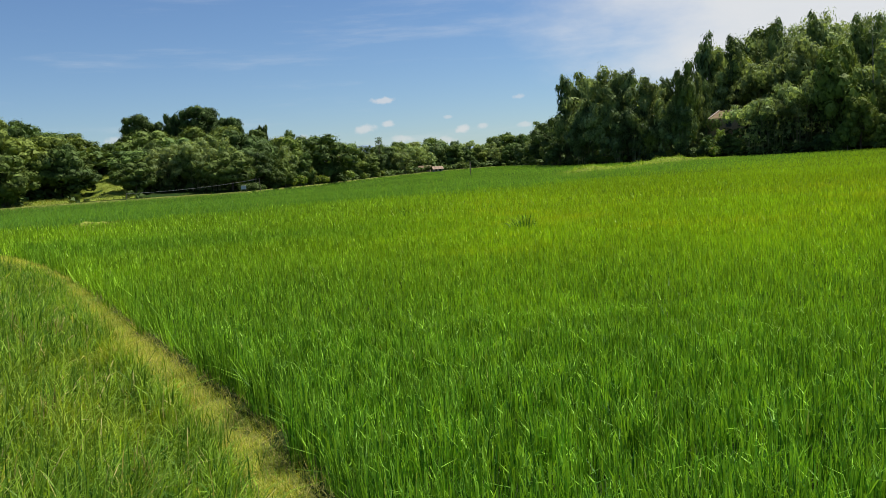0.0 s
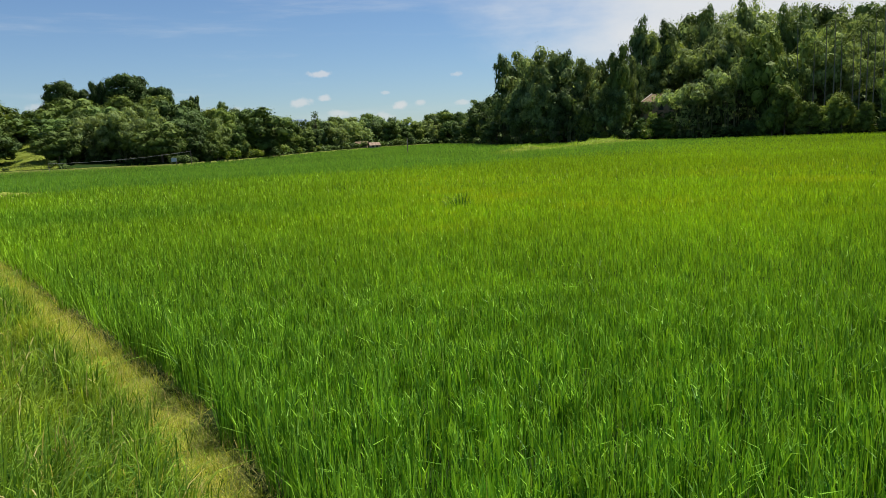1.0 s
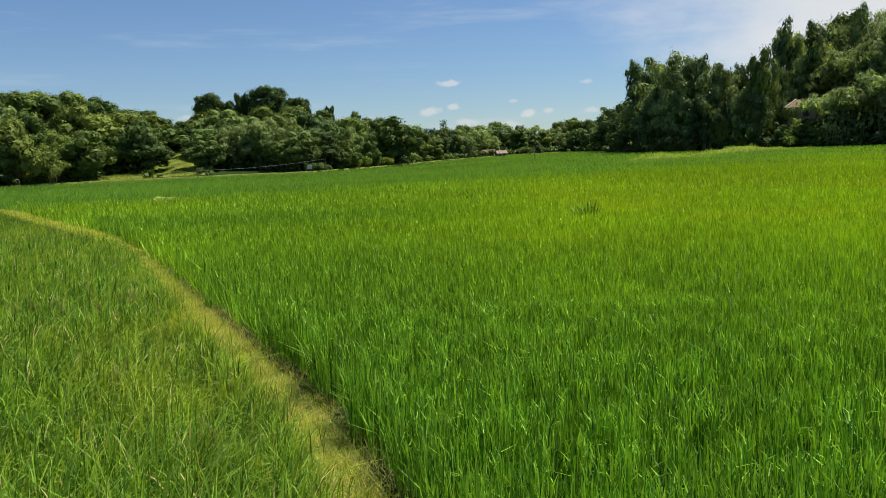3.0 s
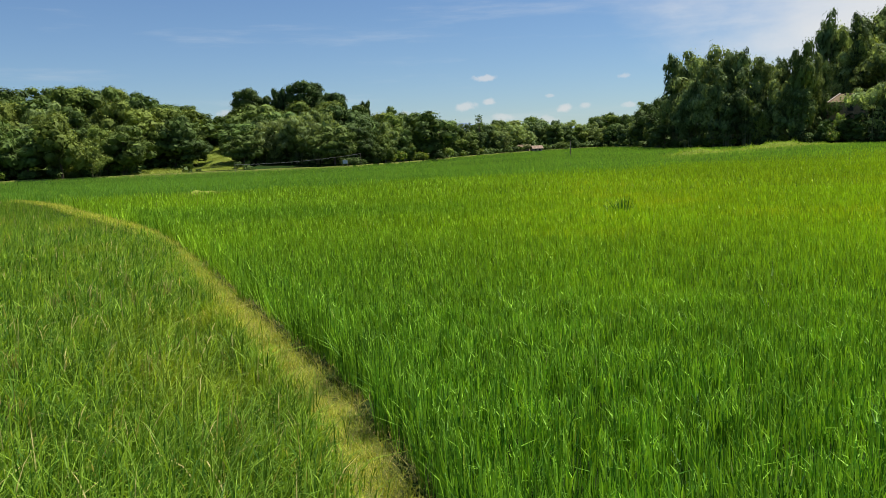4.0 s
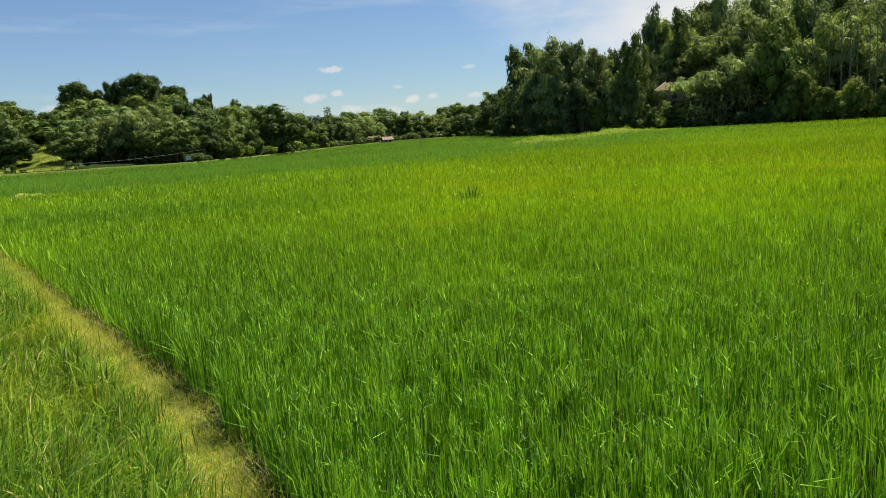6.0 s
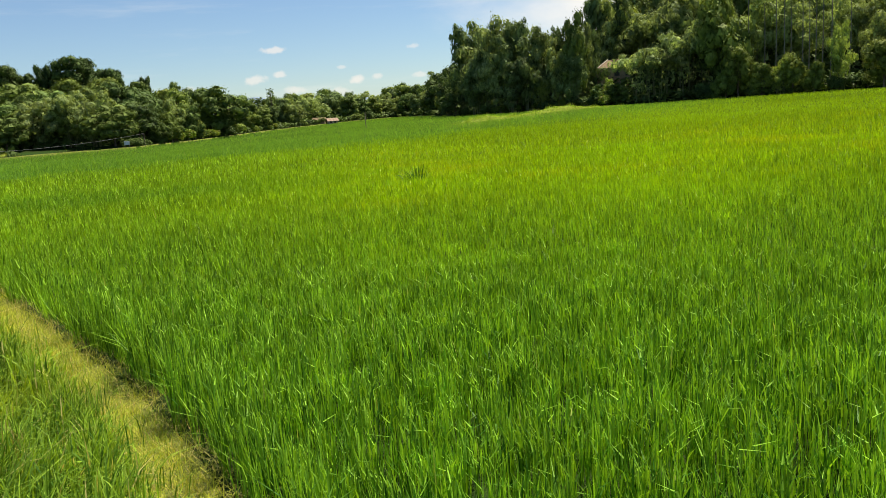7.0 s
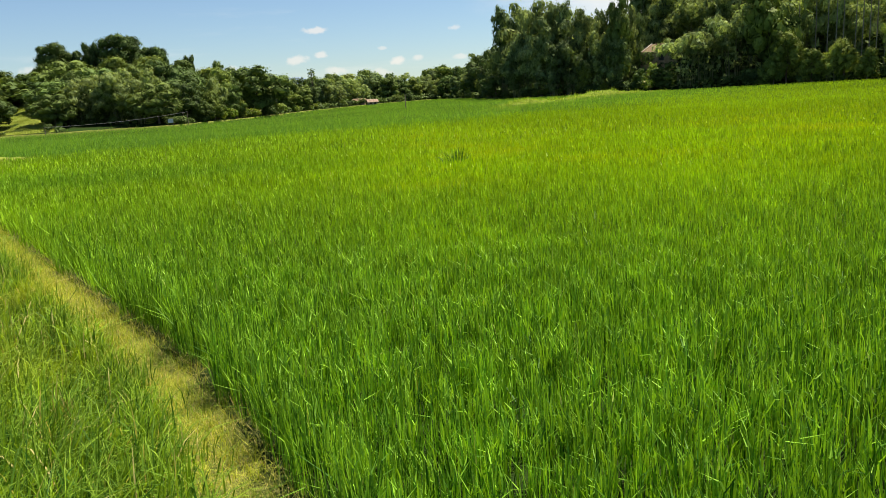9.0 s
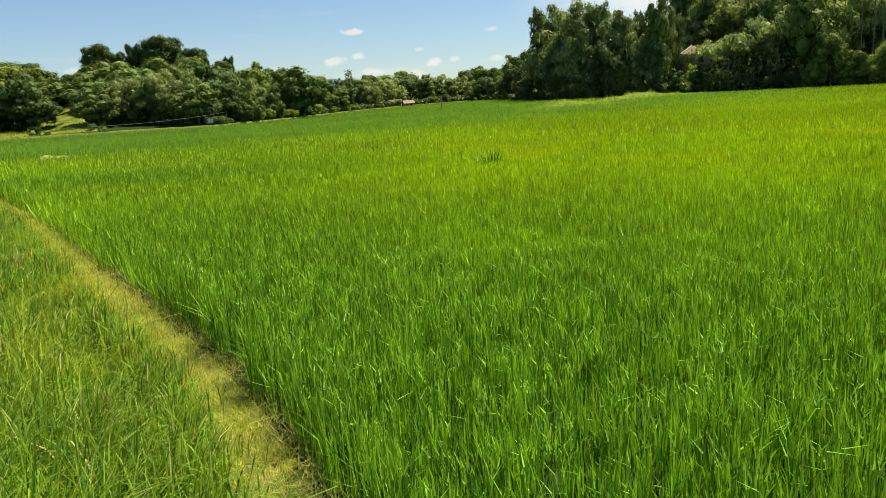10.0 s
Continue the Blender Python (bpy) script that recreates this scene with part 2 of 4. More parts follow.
M_PATH = plain_material("trodden_earth_and_straw", (0.12, 0.14, 0.035), (0.25, 0.255, 0.066), 9.0, 0.95, 0.8, third=(0.13, 0.15, 0.04))
M_SOD = plain_material("sod", (0.09, 0.13, 0.018), (0.16, 0.20, 0.03), 2.0, 0.95, 0.6)
# A lit copy of the sod, raised in colour to look sunlit.
M_LIT_SOD = plain_material("lit_sod", (0.13, 0.18, 0.03), (0.22, 0.25, 0.05), 2.0, 0.95, 0.6)
M_ROOF = plain_material("rusted_roof_sheet", (0.13, 0.10, 0.065), (0.24, 0.18, 0.12), 2.5, 0.8, 0.2)
M_WALL = plain_material("weathered_boards", (0.36, 0.26, 0.17), (0.46, 0.36, 0.25), 2.0, 0.8, 0.3, stretch=(1, 1, 0.2))
M_PALE = plain_material("pale_plaster", (0.44, 0.39, 0.33), (0.58, 0.52, 0.45), 1.5, 0.85, 0.2)
M_TERRACOTTA = plain_material("faded_red_roof", (0.22, 0.155, 0.115), (0.35, 0.265, 0.205), 2.0, 0.8, 0.3)
M_DARK = plain_material("dark_opening", (0.02, 0.018, 0.016), (0.035, 0.03, 0.028), 3.0, 0.6, 0.1)
M_POST = plain_material("grey_wooden_post", (0.16, 0.12, 0.09), (0.26, 0.21, 0.17), 5.0, 0.9, 0.3, stretch=(1, 1, 0.2))
M_WHITE = plain_material("white_painted_board", (0.55, 0.55, 0.53), (0.66, 0.66, 0.64), 2.0, 0.6, 0.1)
M_WIRE = plain_material("grey_wire", (0.16, 0.16, 0.15), (0.24, 0.24, 0.23), 3.0, 0.5, 0.0)
# The blue is distance haze, put into the surface colour.
M_RIDGE = plain_material("haze_tinted_ridge", (0.15, 0.21, 0.30), (0.17, 0.23, 0.32), 0.002, 1.0, 0.0)

# ---- helpers for meshes ----
rng = np.random.default_rng(7)


def mesh_of(name, verts, faces, mats, smooth=False):
    """A mesh from numpy arrays; faces is a list of index arrays with 3 or 4 columns."""
    me = bpy.data.meshes.new(name)
    verts = np.asarray(verts, np.float32).reshape(-1, 3)
    faces = [np.asarray(f, np.int32) for f in faces if len(f)]
    loops = np.concatenate([f.ravel() for f in faces])
    totals = np.concatenate([np.full(len(f), f.shape[1], np.int32) for f in faces])
    starts = np.concatenate([[0], np.cumsum(totals)[:-1]]).astype(np.int32)
    me.vertices.add(len(verts))
    me.vertices.foreach_set("co", verts.ravel())
    me.loops.add(len(loops))
    me.loops.foreach_set("vertex_index", loops)
    me.polygons.add(len(totals))
    me.polygons.foreach_set("loop_start", starts)
    me.polygons.foreach_set("use_smooth", np.full(len(totals), smooth, bool))
    me.update(calc_edges=True)
    me.materials.append(mats)
    return me


def part(name, me, parent=None, label=""):
    ob = new(name, me)
    if parent:
        ob.parent = parent
    return tagged(ob, label)


def bm_mesh(name, bm, mat, smooth=False):
    me = bpy.data.meshes.new(name)
    bmesh.ops.recalc_face_normals(bm, faces=bm.faces)
    bm.to_mesh(me)
    bm.free()
    for p in me.polygons:
        p.use_smooth = smooth
    me.materials.append(mat)
    return me


def box(bm, x0, x1, y0, y1, z0, z1, bevel=0.0):
    r = bmesh.ops.create_cube(bm, size=1.0, matrix=Matrix.Translation(((x0 + x1) / 2, (y0 + y1) / 2, (z0 + z1) / 2)) @
                              Matrix.Diagonal((x1 - x0, y1 - y0, z1 - z0, 1)))
    if bevel:
        edges = {e for v in r["verts"] for e in v.link_edges}
        bmesh.ops.bevel(bm, geom=list(edges), offset=bevel, segments=1, affect="EDGES")


def tube(points, radii, sides=6):
    """Vertices and quads of a tapered tube along points."""
    points, radii = np.asarray(points, float), np.asarray(radii, float)
    ways = np.gradient(points, axis=0)
    ways /= np.linalg.norm(ways, axis=1, keepdims=True) + 1e-9
    ref = np.where(np.abs(ways[:, 2:3]) > 0.9, [[1.0, 0, 0]], [[0, 0, 1.0]])
    a = np.cross(ways, ref)
    a /= np.linalg.norm(a, axis=1, keepdims=True) + 1e-9
    b = np.cross(ways, a)
    ang = np.linspace(0, 2 * pi, sides, endpoint=False)
    v = points[:, None] + radii[:, None, None] * (a[:, None] * np.cos(ang)[None, :, None] + b[:, None] * np.sin(ang)[None, :, None])
    k = np.arange(len(points) - 1)[:, None] * sides
    i = np.arange(sides)[None]
    j = (i + 1) % sides
    f = np.stack([k + i, k + j, k + sides + j, k + sides + i], -1).reshape(-1, 4)
    return v.reshape(-1, 3), f


def joined(pieces):
    """One vertex array and one quad array from several."""
    vs, fs, at = [], [], 0
    for v, f in pieces:
        vs.append(v)
        fs.append(f + at)
        at += len(v)
    return np.concatenate(vs), np.concatenate(fs)


def blades(base, height, width, lean, turn, segs):
    """Grass blades that bend over: arrays of N. Returns vertices and face lists."""
    n = len(base)
    turn = np.asarray(turn)
    out = np.stack([np.cos(turn), np.sin(turn), 0 * turn], -1)
    twist = turn + rng.uniform(-0.9, 0.9, n) + pi / 2
    side = np.stack([np.cos(twist), np.sin(twist), 0 * turn], -1)
    ss = {1: [0.0, 1.0], 2: [0.0, 0.55, 1.0], 3: [0.0, 0.4, 0.75, 1.0], 4: [0, 0.3, 0.55, 0.8, 1.0]}[segs]
    wide = {0.0: 0.75, 0.3: 1.0, 0.4: 1.0, 0.55: 0.95, 0.75: 0.7, 0.8: 0.6}
    rows = []
    for s in ss:
        over = lean * s * s
        mid = base + out * (height * over)[:, None] * 0.9
        mid[:, 2] += height * s * (1 - 0.42 * np.minimum(over, 1.3) * s)
        if s < 1.0:
            w = (width * wide[s] / 2)[:, None]
            rows += [mid - side * w, mid + side * w]
        else:
            rows.append(mid)
    k = len(rows)
    v = np.stack(rows, 1).reshape(-1, 3)
    at = (np.arange(n) * k)[:, None]
    faces = []
    for i in range(segs - 1):
        faces.append(at + np.array([[2 * i, 2 * i + 1, 2 * i + 3, 2 * i + 2]]))
    faces.append(at + np.array([[k - 3, k - 2, k - 1]]))
    return v, faces


def stuff(name, sets, mat, label, category):
    vs, fs, at = [], [], 0
    for v, faces in sets:
        vs.append(v)
        fs += [f + at for f in faces]
        at += len(v)
    ob = new(name, mesh_of(name, np.concatenate(vs), fs, mat))
    return tagged(ob, label, category, kind="stuff")


def smooth01(x, a, b):
    t = np.clip((np.asarray(x, float) - a) / (b - a), 0, 1)
    return t * t * (3 - 2 * t)


def ripple(x, y, scale, seed=0.0):
    """Cheap smooth unevenness, about -1 to 1."""
    x, y = np.asarray(x) / scale, np.asarray(y) / scale
    return (np.sin(x * 1.7 + seed + 1.3 * np.sin(y * 1.1 + seed)) + np.sin(y * 2.1 - seed + 1.1 * np.sin(x * 1.3)) +
            0.6 * np.sin(3.1 * x + 2.3 * y + 2 * seed)) / 2.6


# ---- lie of the land ----
# middle line of the trodden bund: x for y
BUND_Y = [-60.0, -10.0, 0.0, 2.0, 3.5, 4.0, 5.0, 6.5, 9.5, 12.4, 14.0, 16.2, 18.4, 20.4, 22.8, 28.4, 36.0, 46.0]
BUND_X = [23.9, 4.5, 0.50, -0.20, -0.78, -1.00, -1.53, -2.45, -4.3, -6.0, -7.0, -8.5, -10.25, -12.0, -14.2, -18.9, -26.9, -40.4]
# far edge of the bright rice, where the lower terrace begins: y for x
TERRACE_X = [-80.0, -40.0, -20.0, -14.0, -9.0, -6.5, -2.0, 3.6, 8.0, 14.5, 22.0, 40.0, 60.0]
TERRACE_Y = [40.0, 33.0, 29.0, 30.0, 33.0, 37.0, 38.5, 39.5, 46.0, 53.0, 60.0, 85.0, 110.0]


def beside(x, y):
    """Metres from the bund's middle line, to its right."""
    slope = (np.interp(y + 0.5, BUND_Y, BUND_X) - np.interp(y - 0.5, BUND_Y, BUND_X))
    return (x - np.interp(y, BUND_Y, BUND_X)) / np.sqrt(1 + slope * slope)


def left_share(az):
    return 1 - smooth01(az, -10, 5)


def edge_of_woods(az):
    """Metres from the camera to the foot of the woods, by azimuth in degrees."""
    return np.interp(az, [-60, -34, -22, -14, -9, -5, 0, 5, 7.5, 9, 13, 20, 30, 40, 60],
                     [120, 124, 126, 126, 150, 185, 225, 250, 190, 150, 132, 126, 122, 120, 118])


def land(x, y):
    x, y = np.asarray(x, float), np.asarray(y, float)
    d = np.hypot(x, y)
    az = np.degrees(np.arctan2(x, y))
    z = -0.14 + 0.012 * ripple(x, y, 0.7, 1.0)
    z = z - left_share(az) * smooth01(d, 28, 105) * 0.78 * np.where(np.abs(az) > 100, 0, 1)
    s = beside(x, y)
    z = z + 0.14 * (1 - smooth01(np.abs(s), 0.26, 0.5)) * (1 - smooth01(d, 40, 48))
    past = d - edge_of_woods(az)
    front = 1 - smooth01(np.abs(az), 60, 90)
    hill_l = (1 - smooth01(az, -16, -6)) * 7.0 * smooth01(past, 2, 55)
    hill_r = smooth01(az, 12, 22) * 5.5 * smooth01(past, 0, 30)
    rim = 0.7 * smooth01(past, -1.5, 2.5)
    rim = rim + 1.7 * np.exp(-((az + 22.6) / 1.8) ** 2) * smooth01(past, 1, 15) * (1 - smooth01(past, 22, 40))
    return z + front * (hill_l + hill_r + rim) * (1 - smooth01(d, 260, 420))


def spot(az, d, up=0.0):
    x, y = d * sin(radians(az)), d * cos(radians(az))
    return Vector((x, y, float(land(x, y)) + up))


def build_ground():
    radii = np.concatenate([[0.0], np.geomspace(0.35, 12, 70), np.geomspace(12.6, 300, 90), np.geomspace(330, 4200, 16)])
    seg = 220
    ang = np.linspace(0, 2 * pi, seg, endpoint=False)
    x = radii[1:, None] * np.sin(ang)
    y = radii[1:, None] * np.cos(ang)
    v = np.concatenate([[[0, 0, float(land(0.0, 0.0))]], np.stack([x, y, land(x, y)], -1).reshape(-1, 3)])
    n = len(radii) - 1
    k = 1 + np.arange(n - 1)[:, None] * seg
    i = np.arange(seg)[None]
    j = (i + 1) % seg
    quads = np.stack([k + i, k + j, k + seg + j, k + seg + i], -1).reshape(-1, 4)
    tris = np.stack([np.zeros(seg, int), 1 + (np.arange(seg) + 1) % seg, 1 + np.arange(seg)], -1)
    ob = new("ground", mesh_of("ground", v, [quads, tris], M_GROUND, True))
    tagged(ob, "wet paddy mud under the rice and the woods, darkened green as shaded leaves", "ground", kind="structure")


def build_path():
    ys = np.concatenate([np.arange(-14, 12, 0.12), np.arange(12, 40, 0.4)])
    # Stops short of the rice; the dark mud left bare paints the shaded strip.
    across = np.linspace(-0.27, 0.16, 9)
    v = []
    for y in ys:
        x = np.interp(y, BUND_Y, BUND_X)
        slope = np.interp(y + 0.5, BUND_Y, BUND_X) - np.interp(y - 0.5, BUND_Y, BUND_X)
        nx, ny = 1 / sqrt(1 + slope * slope), -slope / sqrt(1 + slope * slope)
        for a in across:
            a = a * (1 + 0.15 * float(smooth01(y, 4, 11))) if a < 0 else a * (1 - 0.5 * float(smooth01(y, 8, 14)))
            px, py = x + nx * a, y + ny * a
            z = float(land(px, py)) + 0.008 + 0.012 * ripple(px, py, 0.09, 3) - 0.03 * ((a > 0.17) - 0.0)
            v.append((px, py, z))
    n, m = len(ys), len(across)
    k = np.arange(n - 1)[:, None] * m
    i = np.arange(m - 1)[None]
    quads = np.stack([k + i, k + i + 1, k + m + i + 1, k + m + i], -1).reshape(-1, 4)
    ob = new("footpath", mesh_of("footpath", np.array(v), [quads], M_PATH, True))
    tagged(ob, "trodden earth footpath on a low bund between fields", "footpath", kind="structure")


def scatter(d0, d1, az0, az1, per_m2):
    area = radians(az1 - az0) / 2 * (d1 * d1 - d0 * d0)
    n = int(area * per_m2)
    d = np.sqrt(rng.uniform(d0 * d0, d1 * d1, n))
    a = np.radians(rng.uniform(az0, az1, n))
    return d * np.sin(a), d * np.cos(a), d


def on_land(x, y, up=0.0):
    return np.stack([x, y, land(x, y) + up], -1)


# rings of growth: inner and outer metres, azimuths, blades a square metre, width, pieces a blade
RICE_RINGS = [(0.5, 7, -44, 50, 2450, 0.0078, 2), (6.8, 13, -44, 48, 1000, 0.0175, 1), (12.6, 22, -42, 46, 520, 0.025, 1),
              (20, 48, -42, 46, 130, 0.038, 1), (42, 75, -42, 46, 34, 0.04, 1), (70, 130, -42, 46, 14, 0.06, 1), (130, 255, -12, 16, 5, 0.1, 1),
              (0.6, 9, 49, 317, 420, 0.024, 1), (9, 34, 47, 317, 30, 0.07, 1)]
CANOPY = 0.58


def build_rice():
    bright, far = [], []
    for d0, d1, a0, a1, per, w, segs in RICE_RINGS:
        x, y, d = scatter(d0, d1, a0, a1, per)
        s = np.where(np.hypot(x, y) > 44, 5.0, beside(x, y))
        if d0 < 20:                      # planted in hills of several tillers, in rows that run askew
            gap, ca, sa = 0.19, cos(0.43), sin(0.43)
            u, v = x * ca - y * sa, x * sa + y * ca
            hu, hv = np.round(u / gap) * gap, np.round(v / gap) * gap
            close = 0.9 if d0 < 6 else 0.84
            vigour = np.sin(hu * 53.9 + hv * 83.1)
            u = hu + np.sin(hu * 91.7 + hv * 47.3) * 0.07 + (u - hu) * close
            v = hv + np.sin(hu * 37.1 - hv * 71.9) * 0.07 + (v - hv) * close
            x, y = u * ca + v * sa, -u * sa + v * ca
            s = beside(x, y)
        else:
            vigour = np.zeros(len(x))
        az = np.degrees(np.arctan2(x, y))
        ok = (s > 0.22 - 0.12 * smooth01(y, 8, 14) + 0.06 * ripple(x, y, 0.35, 2)) & (d < edge_of_woods(az) - 1.8)
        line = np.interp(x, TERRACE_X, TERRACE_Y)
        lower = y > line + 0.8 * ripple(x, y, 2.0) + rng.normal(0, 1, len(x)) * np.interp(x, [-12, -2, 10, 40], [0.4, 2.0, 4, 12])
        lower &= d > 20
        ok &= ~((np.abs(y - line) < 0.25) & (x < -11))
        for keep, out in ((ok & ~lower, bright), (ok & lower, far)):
            n = int(keep.sum())
            if not n:
                continue
            bx, by, side = x[keep], y[keep], s[keep]
            top = CANOPY * (0.95 + 0.08 * ripple(bx, by, 1.6, 5) + 0.035 * ripple(bx, by, 0.33, 8) + 0.03 * vigour[keep])
            edge = np.clip((0.7 - side) / 0.45, 0, 1)
            whole = rng.random(n) < (0.13 if d0 < 7 else 0.2) + 0.5 * edge          # blades seen from the foot up
            drop = (0.30 * rng.beta(1.0, 2.2, n) if d0 < 16 else 0.62 * rng.beta(1.0, 1.9, n)) * top
            length = np.where(whole, top * rng.uniform(0.7, 1.05, n), rng.uniform(0.11, 0.26, n) * (1.0 if d0 < 6 else 0.85 if d0 < 12 else 0.8 if d0 < 18 else 0.95 if d0 < 40 else 1.15))
            start = np.where(whole, 0.0, np.maximum(top - drop - 0.93 * length, 0.02))
            lean = np.where(rng.random(n) < 0.02, rng.uniform(0.35, 0.75, n), rng.gamma(2.0, 0.12 if d0 < 6 else 0.13, n))
            out.append(blades(on_land(bx, by, start), length * (1 - 0.1 * edge), w * rng.uniform(0.6, 1.25, n), lean,
                              rng.uniform(0, 2 * pi, n), segs))
    stuff("rice_plants", bright, M_RICE, "dense bright green young rice standing in the paddy", "rice")
    stuff("rice_plants_lower", far, M_RICE_FAR, "bluish green rice on the lower terrace", "rice")


def build_weeds():
    sets, dry = [], []
    for d0, d1, per, w, h, segs in ((0.4, 5.2, 1350, 0.0074, 0.56, 4), (5.2, 9, 720, 0.0105, 0.54, 3), (9, 18, 400, 0.014, 0.5, 2), (18, 44, 190, 0.02, 0.48, 1),
                                   (0.5, 9, 420, 0.02, 0.5, -1), (9, 34, 30, 0.07, 0.5, -1)):
        x, y, d = scatter(d0, d1, -62, 20, per) if segs > 0 else scatter(d0, d1, -230, -62, per)
        segs = abs(segs)
        s = beside(x, y)
        keep = (s < -0.17 - 0.06 * smooth01(y, 4, 11) + 0.08 * ripple(x, y, 0.3, 4) + 0.04 * rng.normal(size=len(x))) & (s > -26)
        x, y, s = x[keep], y[keep], s[keep]
        n = len(x)
        tall = h * (0.82 + 0.2 * ripple(x, y, 1.1, 3)) * rng.uniform(0.6, 1.15, n) * (0.55 + 0.45 * smooth01(-s, 0.2, 0.75))
        sets.append(blades(on_land(x, y), tall, w * rng.uniform(0.6, 1.3, n), rng.gamma(2.2, 0.26, n), rng.normal(0.6, 1.3, n), segs))
    # short growth between
    x, y, d = scatter(0.4, 13, -60, 15, 520)
    s = beside(x, y)
    keep = s < -0.16 + 0.09 * ripple(x, y, 0.3, 4)
    x, y = x[keep], y[keep]
    n = len(x)
    sets.append(blades(on_land(x, y, 0.02), rng.uniform(0.14, 0.3, n), 0.009 * rng.uniform(0.6, 1.3, n), rng.gamma(2.2, 0.3, n), rng.uniform(0, 2 * pi, n), 1))
    # single blades that grow over the path
    ys = rng.uniform(0.8, 15, 3600)
    a = rng.normal(-0.24, 0.10, len(ys))
    slope = np.interp(ys + 0.5, BUND_Y, BUND_X) - np.interp(ys - 0.5, BUND_Y, BUND_X)
    root = np.sqrt(1 + slope * slope)
    x, y = np.interp(ys, BUND_Y, BUND_X) + a / root, ys - a * slope / root
    n = len(x)
    sets.append(blades(on_land(x, y), rng.uniform(0.08, 0.26, n), 0.0062 * rng.uniform(0.7, 1.4, n), rng.gamma(2.2, 0.3, n), rng.uniform(0, 2 * pi, n), 2))
    # a few stands of dead stalks
    for k in range(24):
        y0 = 1.9 + 7.5 * rng.random() ** 1.4
        x0 = np.interp(y0, BUND_Y, BUND_X) - 0.5 - 2.6 * rng.random()
        n = int(rng.integers(18, 40))
        x, y = x0 + rng.normal(0, 0.028, n), y0 + rng.normal(0, 0.03, n)
        dry.append(blades(on_land(x, y, rng.uniform(0.0, 0.22, n)), rng.uniform(0.12, 0.3, n), rng.uniform(0.004, 0.008, n), rng.gamma(2.0, 0.12, n), rng.uniform(0, 2 * pi, n), 2))
    # litter of dead leaves that lies between the path and the rice
    ys = rng.uniform(0.8, 13, 1500)
    a = rng.normal(0.215, 0.03, len(ys))
    slope = np.interp(ys + 0.5, BUND_Y, BUND_X) - np.interp(ys - 0.5, BUND_Y, BUND_X)
    root = np.sqrt(1 + slope * slope)
    x, y = np.interp(ys, BUND_Y, BUND_X) + a / root, ys - a * slope / root
    n = len(x)
    dry.append(blades(on_land(x, y, rng.uniform(0.0, 0.05, n)), rng.uniform(0.05, 0.15, n), rng.uniform(0.003, 0.007, n), rng.uniform(0.5, 1.6, n), rng.uniform(0, 2 * pi, n), 1))
    stuff("dry_stalks", dry, M_STRAW, "straw-coloured dead stalks and litter beside the path", "grass")
    stuff("wild_grass", sets, M_WEED, "tangled wild grass with pale dry stalks beside the path", "grass")


def build_turf():
    sets = []
    ys = rng.uniform(-7, 34, 165000)
    a = rng.normal(-0.05, 0.15, len(ys))
    a = np.where(a < -0.02, a * (1 + 0.1 * smooth01(ys, 4, 11)), a)
    keep = (a > -0.75) & (a < 0.235 - 0.11 * smooth01(ys, 8, 14) + 0.05 * ripple(ys, a, 0.16, 3)) & (rng.random(len(ys)) < np.where(ys < 14, 1.0, 0.45))
    ys, a = ys[keep], a[keep]
    slope = np.interp(ys + 0.5, BUND_Y, BUND_X) - np.interp(ys - 0.5, BUND_Y, BUND_X)
    root = np.sqrt(1 + slope * slope)
    x, y = np.interp(ys, BUND_Y, BUND_X) + a / root, ys - a * slope / root
    bare = ripple(x, y, 0.25, 6)
    n = len(x)
    tall = 0.03 + 0.10 * rng.random(n) ** 1.6 * (0.7 + 0.6 * (bare < 0.2))
    far = 1 + 1.4 * smooth01(y, 6, 25)
    sets.append(blades(on_land(x, y), tall * (1 + 0.3 * smooth01(y, 8, 25)), 0.0052 * far * rng.uniform(0.7, 1.3, n), rng.gamma(2.5, 0.35, n), rng.uniform(0, 2 * pi, n), 1))
    stuff("path_turf", sets, M_TURF, "short straw-yellow turf on the trodden bund", "grass")


def tuft(name, at, radius, tall, count, label):
    a = rng.uniform(0, 2 * pi, count)
    r = radius * np.sqrt(rng.random(count))
    base = np.stack([r * np.cos(a), r * np.sin(a), 0 * r], -1)
    v, f = blades(base, tall * rng.uniform(0.6, 1.1, count), np.full(count, 0.016), rng.gamma(2.0, 0.25, count), a + rng.normal(0, 0.5, count), 3)
    ob = new(name, mesh_of(name, v, f, M_TUFT))
    ob.location = at
    return tagged(ob, label, "sedge")

# ---- trees ----
def leaf_tris(centres, normals, size, long=1.6, along=None):
    """Pointed leaves at centres, facing about along normals; along: the way in which they hang."""
    n = len(centres)
    nn = normals / (np.linalg.norm(normals, axis=1, keepdims=True) + 1e-9)
    r = rng.normal(size=(n, 3)) if along is None else along + rng.normal(0, 0.35, (n, 3))
    b = r - nn * (r * nn).sum(1, keepdims=True)
    b /= np.linalg.norm(b, axis=1, keepdims=True) + 1e-9
    a = np.cross(nn, b)
    s = (size * rng.uniform(0.6, 1.4, n))[:, None]
    long = np.broadcast_to(long, n)[:, None]
    low = centres - b * s * long * 0.35
    v = np.stack([low - a * s / 2, low + a * s / 2, centres + b * s * long * 0.65], 1)
    return v.reshape(-1, 3), np.arange(3 * n).reshape(-1, 3)


